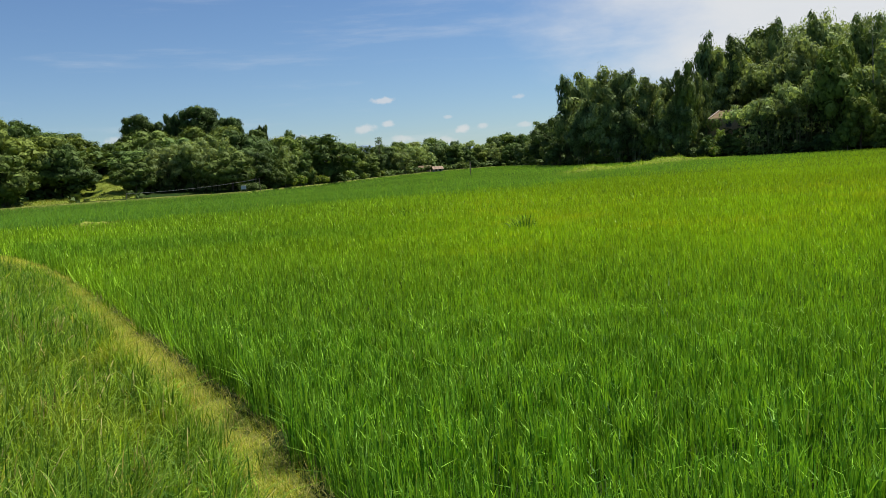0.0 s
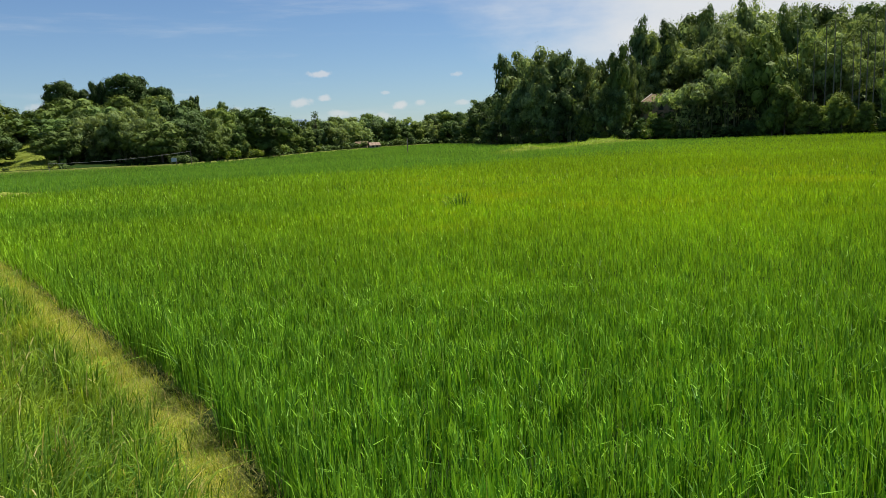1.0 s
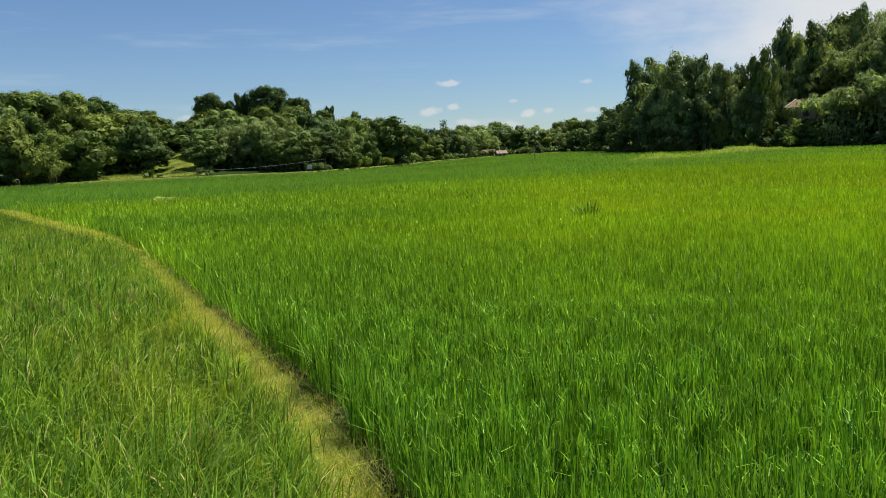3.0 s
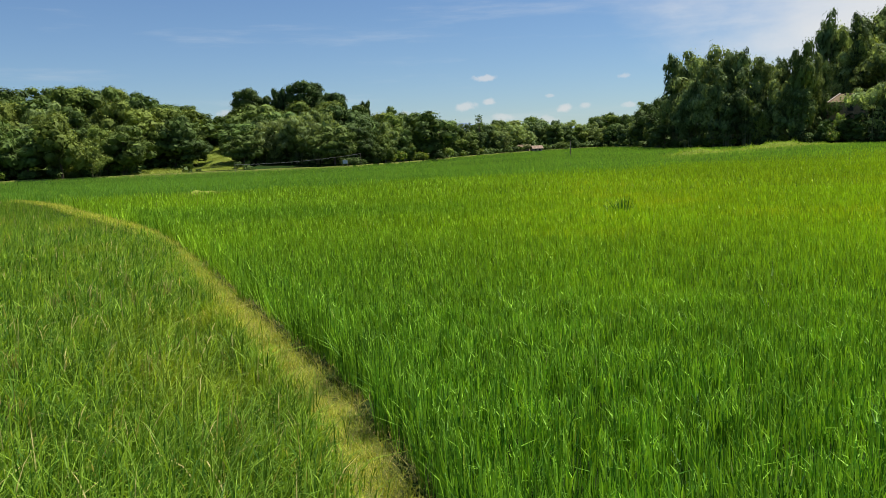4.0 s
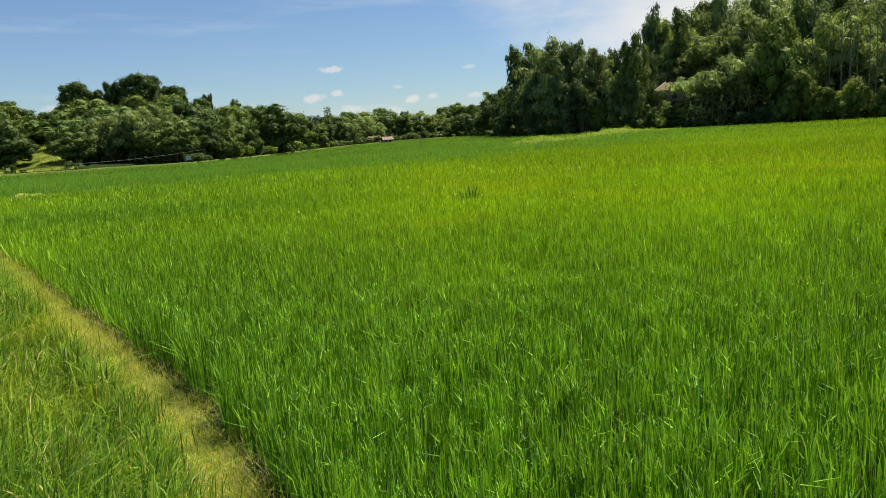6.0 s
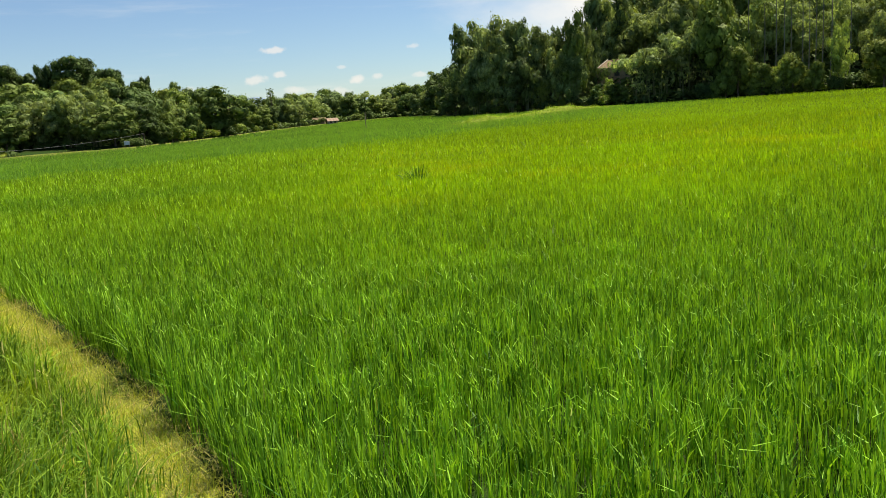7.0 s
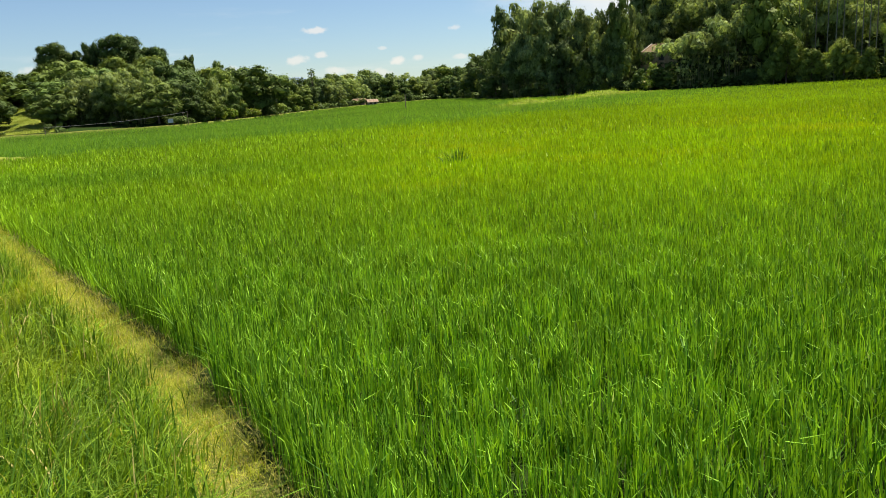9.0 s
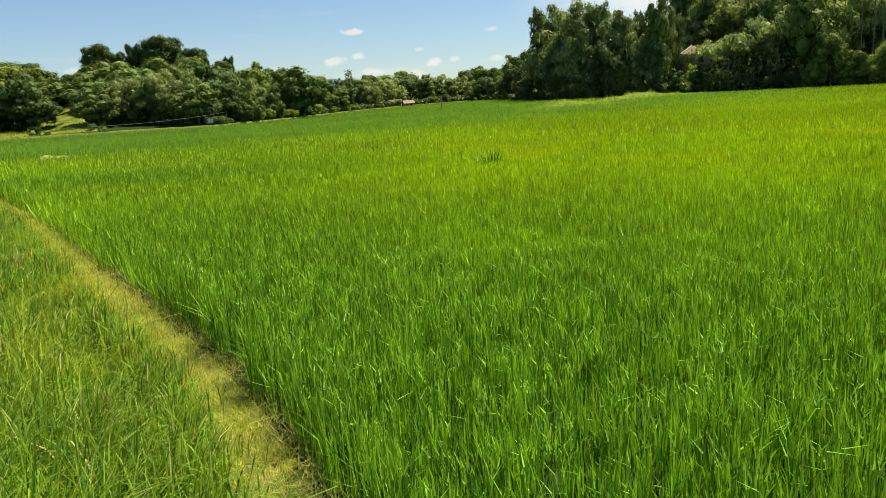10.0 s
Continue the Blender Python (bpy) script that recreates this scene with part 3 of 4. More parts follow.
def leafy_caps(tips, radii, per, flat, size, long, low=-0.25, hang=0.0, inner=56, broad=0.5):
    """Rounded sprays: large leaves added round the inside, close like shingles, block the light; young ones stand off
    its upper side and droop.
    """
    cs, ns, al, ss, ll = [], [], [], [], []
    for tip, rad in zip(tips, radii):
        ph = rng.uniform(0, 6.28, 3)
        for k, bottom, shell, loose, big, far in ((inner, -0.95, 0.78, 0.08, rad * broad, 1.1), (max(6, int(per * rng.uniform(0.75, 1.25))), low, 1.0, 0.3, size, long)):
            turn, z = rng.uniform(0, 2 * pi, k), rng.uniform(bottom, 1.0, k)
            flatr = np.sqrt(1 - z * z)
            p = np.stack([flatr * np.cos(turn), flatr * np.sin(turn), z], -1)
            lump = shell * (1 + 0.16 * np.sin(3 * turn + ph[0]) + 0.12 * np.sin(5 * turn + ph[1] + 4 * z)) + rng.normal(0, 0.3 * loose, k)
            cs.append(tip + p * (rad * lump)[:, None] * np.array([1, 1, flat]))
            ns.append(p * np.array([1, 1, 1 / flat]) + rng.normal(0, loose, (k, 3)))
            al.append(p * np.array([1, 1, 0]) - np.array([0, 0, hang]))
            ss.append(np.full(k, big))
            ll.append(np.full(k, far))
    c, n, al, ss, ll = (np.concatenate(q) for q in (cs, ns, al, ss, ll))
    keep = c[:, 2] > 0.05
    return leaf_tris(c[keep], n[keep], ss[keep], ll[keep], al[keep] if hang else None)


def broadleaf(height, crown, sprays, leaves, size, mat, flat=0.62, bole=0.3, name="tree", spray=0.37):
    """A tree at the origin: trunk and limbs, and a crown of rounded leafy sprays with dark gaps between them."""
    root = new(name)
    low = height * bole
    mid = np.array([0, 0, (low + height) / 2])
    half = np.array([crown, crown, (height - low) / 2])
    tips, tries = [], 0
    while len(tips) < sprays and tries < 4000:
        tries += 1
        p = rng.normal(size=3)
        p /= np.linalg.norm(p)
        if p[2] < -0.85:
            continue
        p *= rng.uniform(0.62, 0.95)
        lump = 1 + 0.2 * sin(2.7 * p[0] + 4 * p[1] + height) + 0.14 * sin(5.3 * p[1] - 4 * p[2] + crown)
        tip = mid + p * half * lump
        if all(np.linalg.norm((tip - q) / [1, 1, 0.75]) > crown * spray * 0.92 for q in tips):
            tips.append(tip)
    tips = np.array(tips)
    pieces = []
    wob = np.cumsum(rng.normal(0, 0.03 * height / 6, (6, 2)), axis=0)
    spine = np.concatenate([wob, np.linspace(-0.4, height * 0.72, 6)[:, None]], 1)
    spine[0, :2] = 0
    r0 = 0.018 * height + 0.05
    pieces.append(tube(spine, np.linspace(r0 * 1.25, r0 * 0.35, 6), 7))
    for tip in tips[rng.permutation(len(tips))[: max(8, len(tips) // 2)]]:
        k = rng.uniform(0.35, 0.95)
        start = np.array([np.interp(k * 5, range(6), spine[:, i]) for i in range(3)])
        bend = (start + tip) / 2 + np.array([0, 0, 0.05 * height])
        pieces.append(tube([start, bend, tip], [r0 * 0.38, r0 * 0.24, 0.02], 5))
    v, f = joined(pieces)
    part("trunk", mesh_of("trunk", v, [f], M_BARK, True), root)
    v, f = leafy_caps(tips, crown * spray * rng.uniform(0.7, 1.3, len(tips)), leaves, flat, size, 1.5)
    # larger leaves added to close the inside of the crown and block light
    q = rng.normal(size=(210, 3))
    q *= (0.6 * rng.random((210, 1)) ** 0.4) / np.linalg.norm(q, axis=1, keepdims=True)
    v2, f2 = leaf_tris(mid + q * half, rng.normal(size=(210, 3)), crown * 0.19, 1.2)
    v, f = np.concatenate([v, v2]), np.concatenate([f, f2 + len(v)])
    part("crown", mesh_of("crown", v, [f], mat), root)
    return root


def bamboo(height, culms, spread, mat, per=58, name="bamboo_clump", droop=1.5, leaf=0.09, inner=40, bare=0.0):
    """A clump of arching culms, each with a drooping plume of sprays along its upper part."""
    root = new(name)
    tips, radii = [], []
    for c in range(culms):
        a = c * 2.399 + rng.normal(0, 0.25)
        r = spread * 0.3 * sqrt(rng.random())
        foot = np.array([r * cos(a), r * sin(a), -0.3])
        out = ((c * 3) % 7) / 6
        tall = height * (1.04 - 0.52 * (1 - bare) * out - 0.09 * rng.random())
        reach = spread * (0.2 + 0.8 * out) * rng.uniform(0.75, 1.15)
        s = np.linspace(0, 1, 10)
        over = np.clip((s - 0.6) / 0.4, 0, 1) ** 2 * droop * rng.uniform(0.08, 0.2)
        arch = np.stack([foot[0] + cos(a) * reach * s ** 2.4, foot[1] + sin(a) * reach * s ** 2.4, foot[2] + tall * (s - over)], -1)
        v, f = tube(arch, np.linspace(0.05, 0.01, 10), 3)
        part("culm", mesh_of("culm", v, [f], M_CULM, True), root)
        for t, thick in ((0.3 + 0.2 * rng.random() + 0.3 * bare, 0.55), (0.66, 0.8), (0.8, 1.0), (0.91, 0.8), (1.0, 0.42)):
            at = np.array([np.interp(t * 9, range(10), arch[:, i]) for i in range(3)])
            thick *= height * 0.098
            tips.append(at + rng.normal(0, thick * 0.25, 3))
            radii.append(thick * rng.uniform(0.75, 1.2))
    v, f = leafy_caps(tips, radii, per, 0.92, leaf, 2.8, -0.45, 1.0, inner, 0.4)
    # large leaves added inside the clump to keep light from passing through
    k = 160
    q = np.stack([rng.normal(0, spread * 0.26, k), rng.normal(0, spread * 0.26, k), rng.uniform(0.12, 0.66, k) * height], -1)
    v2, f2 = leaf_tris(q, rng.normal(size=(k, 3)), 0.45, 1.5)
    v, f = np.concatenate([v, v2]), np.concatenate([f, f2 + len(v)])
    part("foliage", mesh_of("foliage", v, [f], mat), root)
    return root


def areca(height, name="areca_palm"):
    root = new(name)
    s = np.linspace(0, 1, 9)
    v, f = tube(np.stack([0.25 * np.sin(2.2 * s), 0.12 * s, -0.3 + (height + 0.3) * s], -1), np.linspace(0.085, 0.055, 9), 7)
    part("trunk", mesh_of("trunk", v, [f], M_PALM, True), root)
    top = np.array([0.25 * sin(2.2), 0.12, height])
    for i in range(9):
        a = i * 2.4 + rng.uniform(-0.3, 0.3)
        up = rng.uniform(0.1, 1.0)
        s = np.linspace(0, 1, 7)
        line = top + np.stack([cos(a) * 1.7 * s, sin(a) * 1.7 * s, up * 1.3 * s - 1.5 * s * s], -1)
        v1, f1 = tube(line, np.linspace(0.03, 0.01, 7), 4)
        t = np.repeat(np.linspace(0.12, 1, 18), 2)
        at = np.stack([np.interp(t * 6, range(7), line[:, k]) for k in range(3)], -1)
        side = np.tile([1.0, -1.0], 18)[:, None] * np.array([-sin(a), cos(a), 0]) + np.array([0.3 * cos(a), 0.3 * sin(a), -0.6])
        v2, f2 = leaf_tris(at, np.tile([0.2 * cos(a), 0.2 * sin(a), 1.0], (36, 1)) + rng.normal(0, 0.3, (36, 3)), 0.1, 5.0, side)
        part("frond", mesh_of("frond", np.concatenate([v1, v2]), [f1, f2 + len(v1)], M_LEAF_B), root)
    return root


def shrub(radius, height, leaves, mat, name="shrub", size=0.22):
    root = new(name)
    pieces, cs, ns = [], [], []
    for i in range(9):
        a, r = rng.uniform(0, 2 * pi), radius * rng.uniform(0.2, 0.85)
        tip = np.array([r * cos(a), r * sin(a), height * rng.uniform(0.45, 0.85)])
        pieces.append(tube([[0.1 * cos(a), 0.1 * sin(a), -0.2], tip * [0.5, 0.5, 0.6], tip], [0.035, 0.025, 0.01], 4))
        k = leaves // 9
        p = rng.normal(size=(k, 3))
        p /= np.linalg.norm(p, axis=1, keepdims=True)
        c = tip + p * np.array([radius, radius, height * 0.7]) * 0.5 * rng.uniform(0.4, 1, (k, 1)) ** 0.5
        c[:, 2] = np.abs(c[:, 2])
        cs.append(c)
        ns.append(p + rng.normal(0, 0.5, (k, 3)) + [0, 0, 0.5])
    v, f = joined(pieces)
    part("stem", mesh_of("stem", v, [f], M_BARK, True), root)
    v, f = leaf_tris(np.concatenate(cs), np.concatenate(ns), size, 1.8)
    part("foliage", mesh_of("foliage", v, [f], mat), root)
    return root


def top_of(proto):
    """The height that the crown of a prototype reaches, but for its last few leaves."""
    z = np.concatenate([[v.co.z for v in o.data.vertices] for o in proto.children])
    return float(np.percentile(z, 99.6))


def level(proto, height=10.0):
    """Bring a prototype to that height."""
    k = height / top_of(proto)
    for o in proto.children:
        o.data.transform(Matrix.Diagonal((k, k, k, 1)))
    return proto


def stand(proto, az, d, high=1.0, wide=None, turn=None, up=0.0):
    """A copy of a prototype, rooted on the land at that azimuth and distance."""
    wide = high if wide is None else wide
    turn = rng.uniform(0, 360) if turn is None else turn
    p = spot(az, d, up)
    return copy_thing(proto, Matrix.Translation(p) @ pose(0, 0, 0, 0, 0, turn) @ Matrix.Diagonal((wide, wide, high, 1)))


def forget(proto):
    for o in (*proto.children_recursive, proto):
        bpy.data.objects.remove(o)


def top_height(az, d, el):
    """How high a tree must be at that place for its top to show at that elevation."""
    return 1.65 + d * tan(radians(el)) - float(land(d * sin(radians(az)), d * cos(radians(az))))


# skyline of the woods: azimuth and elevation in degrees
SKYLINE = {-60: 4.4, -33: 4.8, -31.9: 4.9, -29: 4.75, -27.6: 4.3, -26.5: 3.7, -25.4: 3.45, -24.1: 3.35, -23.7: 2.95, -22.2: 2.9, -21.5: 3.3,
           -19: 3.5, -16.5: 3.6, -14: 3.5, -12.9: 3.35, -10.6: 3.15, -9.8: 2.6, -9.2: 2.4, -7.4: 2.3, -6.3: 1.8, -5.5: 1.85, -5.1: 1.55, -3.6: 1.85,
           -2.3: 2.0, -0.2: 1.95, 1.7: 1.68, 2.8: 1.5, 4.5: 1.9, 5.5: 2.25, 6.5: 2.0, 7.2: 2.2, 8.6: 3.0}
CREST = {18.6: 5.4, 20: 6.9, 20.6: 6.5, 21.2: 7.3, 22.2: 7.2, 23.4: 8.0, 25: 8.0, 26.2: 8.1, 27.2: 6.9, 28.2: 7.6, 30: 7.6, 31.4: 7.3, 34.5: 7.1, 40: 6.6, 60: 6.0}


def sky_el(az):
    table = SKYLINE if az < 14 else CREST
    return float(np.interp(az, list(table), list(table.values())))


def prototypes(kinds, make, words, category, group):
    """Bring each to ten metres and give it its tags."""
    return [tagged(level(make(*k[1:])), k[0] + words, category, group) for k in kinds]


def build_woods():
    trees = prototypes((("dark green", 10, 3.9, 28, 125, 0.216, M_LEAF_A, 0.8, 0.08), ("mid green", 10, 4.3, 32, 125, 0.221, M_LEAF_B, 0.75, 0.06),
                        ("mid green", 10, 3.3, 26, 125, 0.198, M_LEAF_B, 0.85, 0.06), ("yellowish green", 10, 3.6, 28, 125, 0.207, M_LEAF_C, 0.8, 0.08),
                        ("dark green", 10, 4.6, 34, 125, 0.23, M_LEAF_A, 0.7, 0.1)), broadleaf, " broadleaf tree with a dense uneven crown", "tree", "trees of the woods")
    clumps = prototypes((("green", 10, 14, 3.2, M_BAMBOO), ("deep green", 10, 14, 3.0, M_BAMBOO_D), ("green", 10, 15, 3.7, M_BAMBOO),
                         ("light yellowish green", 10, 12, 3.2, M_BAMBOO_Y), ("pale green", 10, 16, 3.4, M_BAMBOO, 80, "bamboo_clump", 1.7, 0.085, 10),
                         ("green", 10, 13, 4.4, M_BAMBOO, 58, "bamboo_clump", 2.2, 0.09, 40, 0.75)), bamboo, " bamboo clump with arching drooping plumes", "bamboo", "bamboo of the woods")
    bushes = []
    for mat, tone in ((M_LEAF_A, "dark green"), (M_LEAF_B, "mid green"), (M_BANK, "light yellow-green")):
        bushes.append(tagged(shrub(1.3, 1.5, 900, mat, size=0.15), tone + " leafy shrub at the foot of the woods", "shrub", "shrubs at the wood's edge"))
    # lighter leaf colours paint the haze over these far trees
    far_trees = prototypes((("dark green", 10, 4.0, 28, 100, 0.34, M_LEAF_B, 0.8, 0.04), ("mid green", 10, 4.4, 28, 100, 0.35, M_BAMBOO_D, 0.8, 0.04),
                            ("yellowish green", 10, 3.6, 26, 100, 0.33, M_LEAF_C, 0.8, 0.04)), broadleaf, " broadleaf tree at the far end of the valley", "tree", "trees of the woods")
    dome = tagged(level(broadleaf(10.0, 3.2, 44, 150, 0.19, M_LEAF_A, 0.85, 0.36, "tree", 0.33)), "tall dark round-crowned tree above the other trees", "tree", "trees of the woods")

    def single(p, a, back, el, wide):
        d = float(edge_of_woods(a)) + back
        return stand(p, a, d, top_height(a, d, el) / 10, wide)

    # the left woods, rank behind rank up the hill
    for rank, (back, share, step) in enumerate(((3, 0.5, 2.0), (10, 0.78, 2.1), (20, 0.95, 2.0), (38, 1.0, 1.7))):
        for az in np.arange(-45 + 0.5 * rank, -9.0, step):
            a = az + rng.uniform(-0.5, 0.5)
            if (-25.2 < a < -20.9 and rank < 3) or (-28.6 < a < -25 and rank < 1) or (rank == 0 and -19.6 < a < -16.0):
                continue
            d = float(edge_of_woods(a)) + back + rng.uniform(-2, 2)
            el = sky_el(a) * (share * rng.uniform(0.88, 1.08) if rank < 3 else rng.uniform(0.97, 1.02))
            want = min(max(top_height(a, d, el), 4.5), 15)
            bamboos = 0.45 if -21 < a < -12 and rank < 3 else 0.12
            p = clumps[rng.integers(3)] if rng.random() < bamboos else trees[rng.integers(5)]
            p = trees[(1, 3)[rng.integers(2)]] if a < -26 and p in (trees[0], trees[4]) else p
            stand(p, a, d, want / 10, max(0.7, want / 10) * rng.uniform(0.85, 1.15))
    for a in np.arange(-34, -24.6, 0.95):
        single(trees[(1, 3, 2)[rng.integers(3)]], a, 45, sky_el(a) * rng.uniform(1.0, 1.04), rng.uniform(0.9, 1.1))
    # dark crowns that stand above the left woods, and those round them
    for a, el, wide in ((-20.75, 4.68, 0.78), (-18.6, 4.68, 0.42), (-16.6, 5.1, 1.05), (-14.5, 4.25, 0.62), (-25.0, 3.6, 0.5), (-19.7, 4.2, 0.5), (-15.5, 4.3, 0.6), (-12.5, 3.65, 0.3)):
        single(dome, a, 42, el, wide * 1.15)
    for p, a, back, el, wide in ((trees[1], -21.3, 6, 1.5, 0.6), (trees[1], -21.4, 14, 2.3, 0.75), (trees[4], -25.3, 8, 1.7, 0.65), (trees[2], -24.8, 22, 2.2, 0.75),
                                 (trees[0], -22.2, 24, 2.3, 0.8), (trees[1], -23.6, 26, 2.2, 0.8), (trees[1], -20.2, 30, 3.6, 1.0), (trees[3], -17.6, 30, 3.7, 1.0), (trees[3], -15.2, 26, 3.7, 1.0),
                                 (clumps[3], -31.2, -1.5, 1.7, 0.6), (trees[3], -33.2, -1, 3.3, 0.85), (clumps[2], -19.3, 9, 2.6, 0.8), (clumps[2], -17.2, 8, 3.0, 0.9),
                                 (clumps[0], -16.0, 5, 2.2, 0.7), (trees[1], -8.2, 3, 2.68, 1.12), (trees[3], -11.2, 0, 1.2, 0.45), (clumps[0], -10.9, 5, 2.1, 0.6),
                                 (trees[2], -9.7, 1, 1.5, 0.5), (clumps[3], -9.2, -1, 0.5, 0.25), (clumps[1], -12.6, 3, 1.9, 0.6), (trees[1], -12.0, -1, 0.55, 0.35)):
        single(p, a, back, el, wide)
    # the far end of the valley
    for rank, (back, share) in enumerate(((3, 0.6), (14, 0.85), (28, 1.0))):
        for az in np.arange(-7.0 + 0.3 * rank, 9.0, 0.95):
            a = az + rng.uniform(-0.3, 0.3)
            if rank == 0 and -1.3 < a < 3.6:
                continue
            d = float(edge_of_woods(a)) + back + rng.uniform(-3, 3)
            want = min(max(top_height(a, d, sky_el(a) * share * rng.uniform(0.88, 1.06)), 4), 14)
            p = clumps[rng.integers(3)] if rng.random() < 0.3 else far_trees[rng.integers(3)]
            stand(p, a, d, want / 10, want / 10 * rng.uniform(0.85, 1.2))
    for p, a, back, el, wide in ((trees[0], 7.5, 14, 1.9, 0.9), (trees[4], 8.3, 10, 2.9, 0.8), (trees[0], 9.1, 12, 3.1, 0.9), (trees[4], 8.0, 5, 1.5, 0.7), (trees[0], 9.0, 3, 1.6, 0.7)):
        single(p, a, back, el, wide)
    # the bamboo front on the right, up to the gap beside the house
    # the low clumps of kind 1 are darker in colour, painting shade below
    for p, a, back, el, wide in ((1, 9.75, 3, 5.85, 0.78), (0, 10.4, 5, 5.7, 1.1), (2, 11.5, 4, 5.9, 1.1), (0, 12.4, 6, 6.05, 1.1), (1, 13.5, 4, 5.85, 1.1), (0, 14.7, 5, 5.3, 1.0),
                                 (2, 15.8, 5, 5.15, 1.0), (1, 17.0, 6, 5.1, 0.9), (0, 18.35, 6, 5.3, 0.55), (1, 10.6, 0, 3.4, 0.8), (0, 12.2, 0, 3.8, 0.8),
                                 (1, 13.2, 0, 3.0, 0.7), (1, 14.4, 0, 3.3, 0.7), (0, 16.4, 1, 3.6, 0.7), (3, 15.25, 0, 2.0, 0.35), (1, 17.6, 0, 3.0, 0.7), (1, 11.2, 12, 5.3, 1.0), (1, 13.6, 13, 5.3, 1.0), (1, 16.2, 13, 4.8, 1.0),
                                 (1, 19.6, 24, 7.2, 0.95), (0, 20.3, 23, 6.8, 0.9), (1, 18.9, 10, 4.6, 0.6)):
        single(clumps[p], a, back, el, wide)
    single(trees[2], 17.75, 2, 6.05, 0.62)
    slender = tagged(level(bamboo(10, 5, 1.5, M_BAMBOO_D, 40)), "thin deep green bamboo clump above the rest", "bamboo", "bamboo of the woods")
    for a, el in ((19.25, 7.9), (21.0, 7.5), (23.9, 8.35), (26.1, 8.4), (28.4, 7.9), (29.9, 7.8)):
        single(slender, a, 20 if a > 15 else 2, el, 1.0)
    # taller bamboo and trees on the rise behind, in tiers
    for rank, (back, share, step) in enumerate(((7, 0.56, 1.7), (14, 0.76, 1.6), (22, 0.92, 1.5), (30, 1.0, 1.25))):
        for az in np.arange(19.6 + 0.4 * rank, 44, step):
            a = az + rng.uniform(-0.4, 0.4)
            if (rank < 2 and a < 21.9) or (rank == 0 and (21.4 < a < 27.2 or 28.6 < a < 36.8)):
                continue
            d = float(edge_of_woods(a)) + back + rng.uniform(-1.5, 1.5)
            want = min(max(top_height(a, d, sky_el(a) * share * (rng.uniform(0.9, 1.1) if rank < 3 else rng.uniform(0.98, 1.03))), 5), 20)
            p = clumps[4 if rank == 3 else (0, 2, 0, 3, 4)[rng.integers(5)]] if rng.random() < 0.75 else trees[(1, 3, 1, 0)[rng.integers(4)]]
            p = clumps[5] if rank == 1 and 21.4 < a < 27.2 else p
            stand(p, a, d, want / 10, want / 10 * (rng.uniform(0.72, 0.95) if p in clumps else rng.uniform(0.6, 0.8)))
    # what stands out in front of them
    for p, a, back, el, wide in ((clumps[5], 22.3, 3, 3.05, 0.75), (clumps[5], 23.6, 4, 3.1, 0.7), (clumps[5], 25.3, 6, 4.3, 0.8), (clumps[5], 26.8, 6, 4.6, 0.8), (clumps[2], 20.6, 20, 5.4, 1.0), (trees[2], 19.2, 2, 0.9, 0.35),
                                 (trees[1], 20.6, 2, 0.9, 0.4), (clumps[3], 20.0, 4, 1.3, 0.3), (trees[3], 27.6, 4, 6.3, 0.9), (trees[3], 28.7, 0, 2.7, 0.55), (trees[3], 27.9, -1, 1.4, 0.4),
                                 (trees[3], 30.2, -1, 1.5, 0.45), (clumps[3], 31.3, -1, 1.7, 0.5), (trees[3], 32.1, 0, 2.0, 0.45), (clumps[3], 34.9, 0, 3.7, 0.5), (trees[3], 33.4, -1, 1.3, 0.35), (clumps[3], 29.6, 0, 1.2, 0.3), (trees[3], 37.4, -3, 2.3, 0.62),
                                 (trees[3], 39.4, -3, 2.3, 0.62), (clumps[2], 24.6, 14, 5.6, 1.0), (trees[0], 22.6, 14, 1.6, 0.9), (trees[0], 24.6, 14, 1.6, 0.9), (trees[0], 26.4, 14, 1.6, 0.9)):
        single(p, a, back, el, wide)
    for a in (29.3, 30.3, 31.0, 31.5, 31.9, 32.6, 33.0, 33.4, 33.8, 34.3, 35.4):
        d = float(edge_of_woods(a)) + rng.uniform(4, 8)
        palm = areca(top_height(a, d, rng.uniform(5.2, 7.0)))
        palm.location = spot(a, d)
        tagged(palm, "slender pale areca palm with a feathery top", "palm", "palms in the woods")
    # shrubs along the foot of the woods
    for az in np.arange(-44, 48, 0.8):
        a = az + rng.uniform(-0.35, 0.35)
        d = float(edge_of_woods(a)) + rng.uniform(-0.5, 2.0)
        if (-29.0 < a < -21.3 and rng.random() < 0.7) or (21.5 < a < 26.5) or (-21 < a < -14.6):
            continue
        k = rng.uniform(0.7, 1.5) * (0.45 if -29 < a < -21 else 1)
        light = 0.45 if (9 < a < 21 or a < -21 or 28 < a < 36) else 0.15
        stand(bushes[2] if rng.random() < light else bushes[rng.integers(2)], a, d, k * rng.uniform(0.7, 1.2), k)
    for p in trees + clumps + bushes + far_trees + [dome, slender]:
        forget(p)


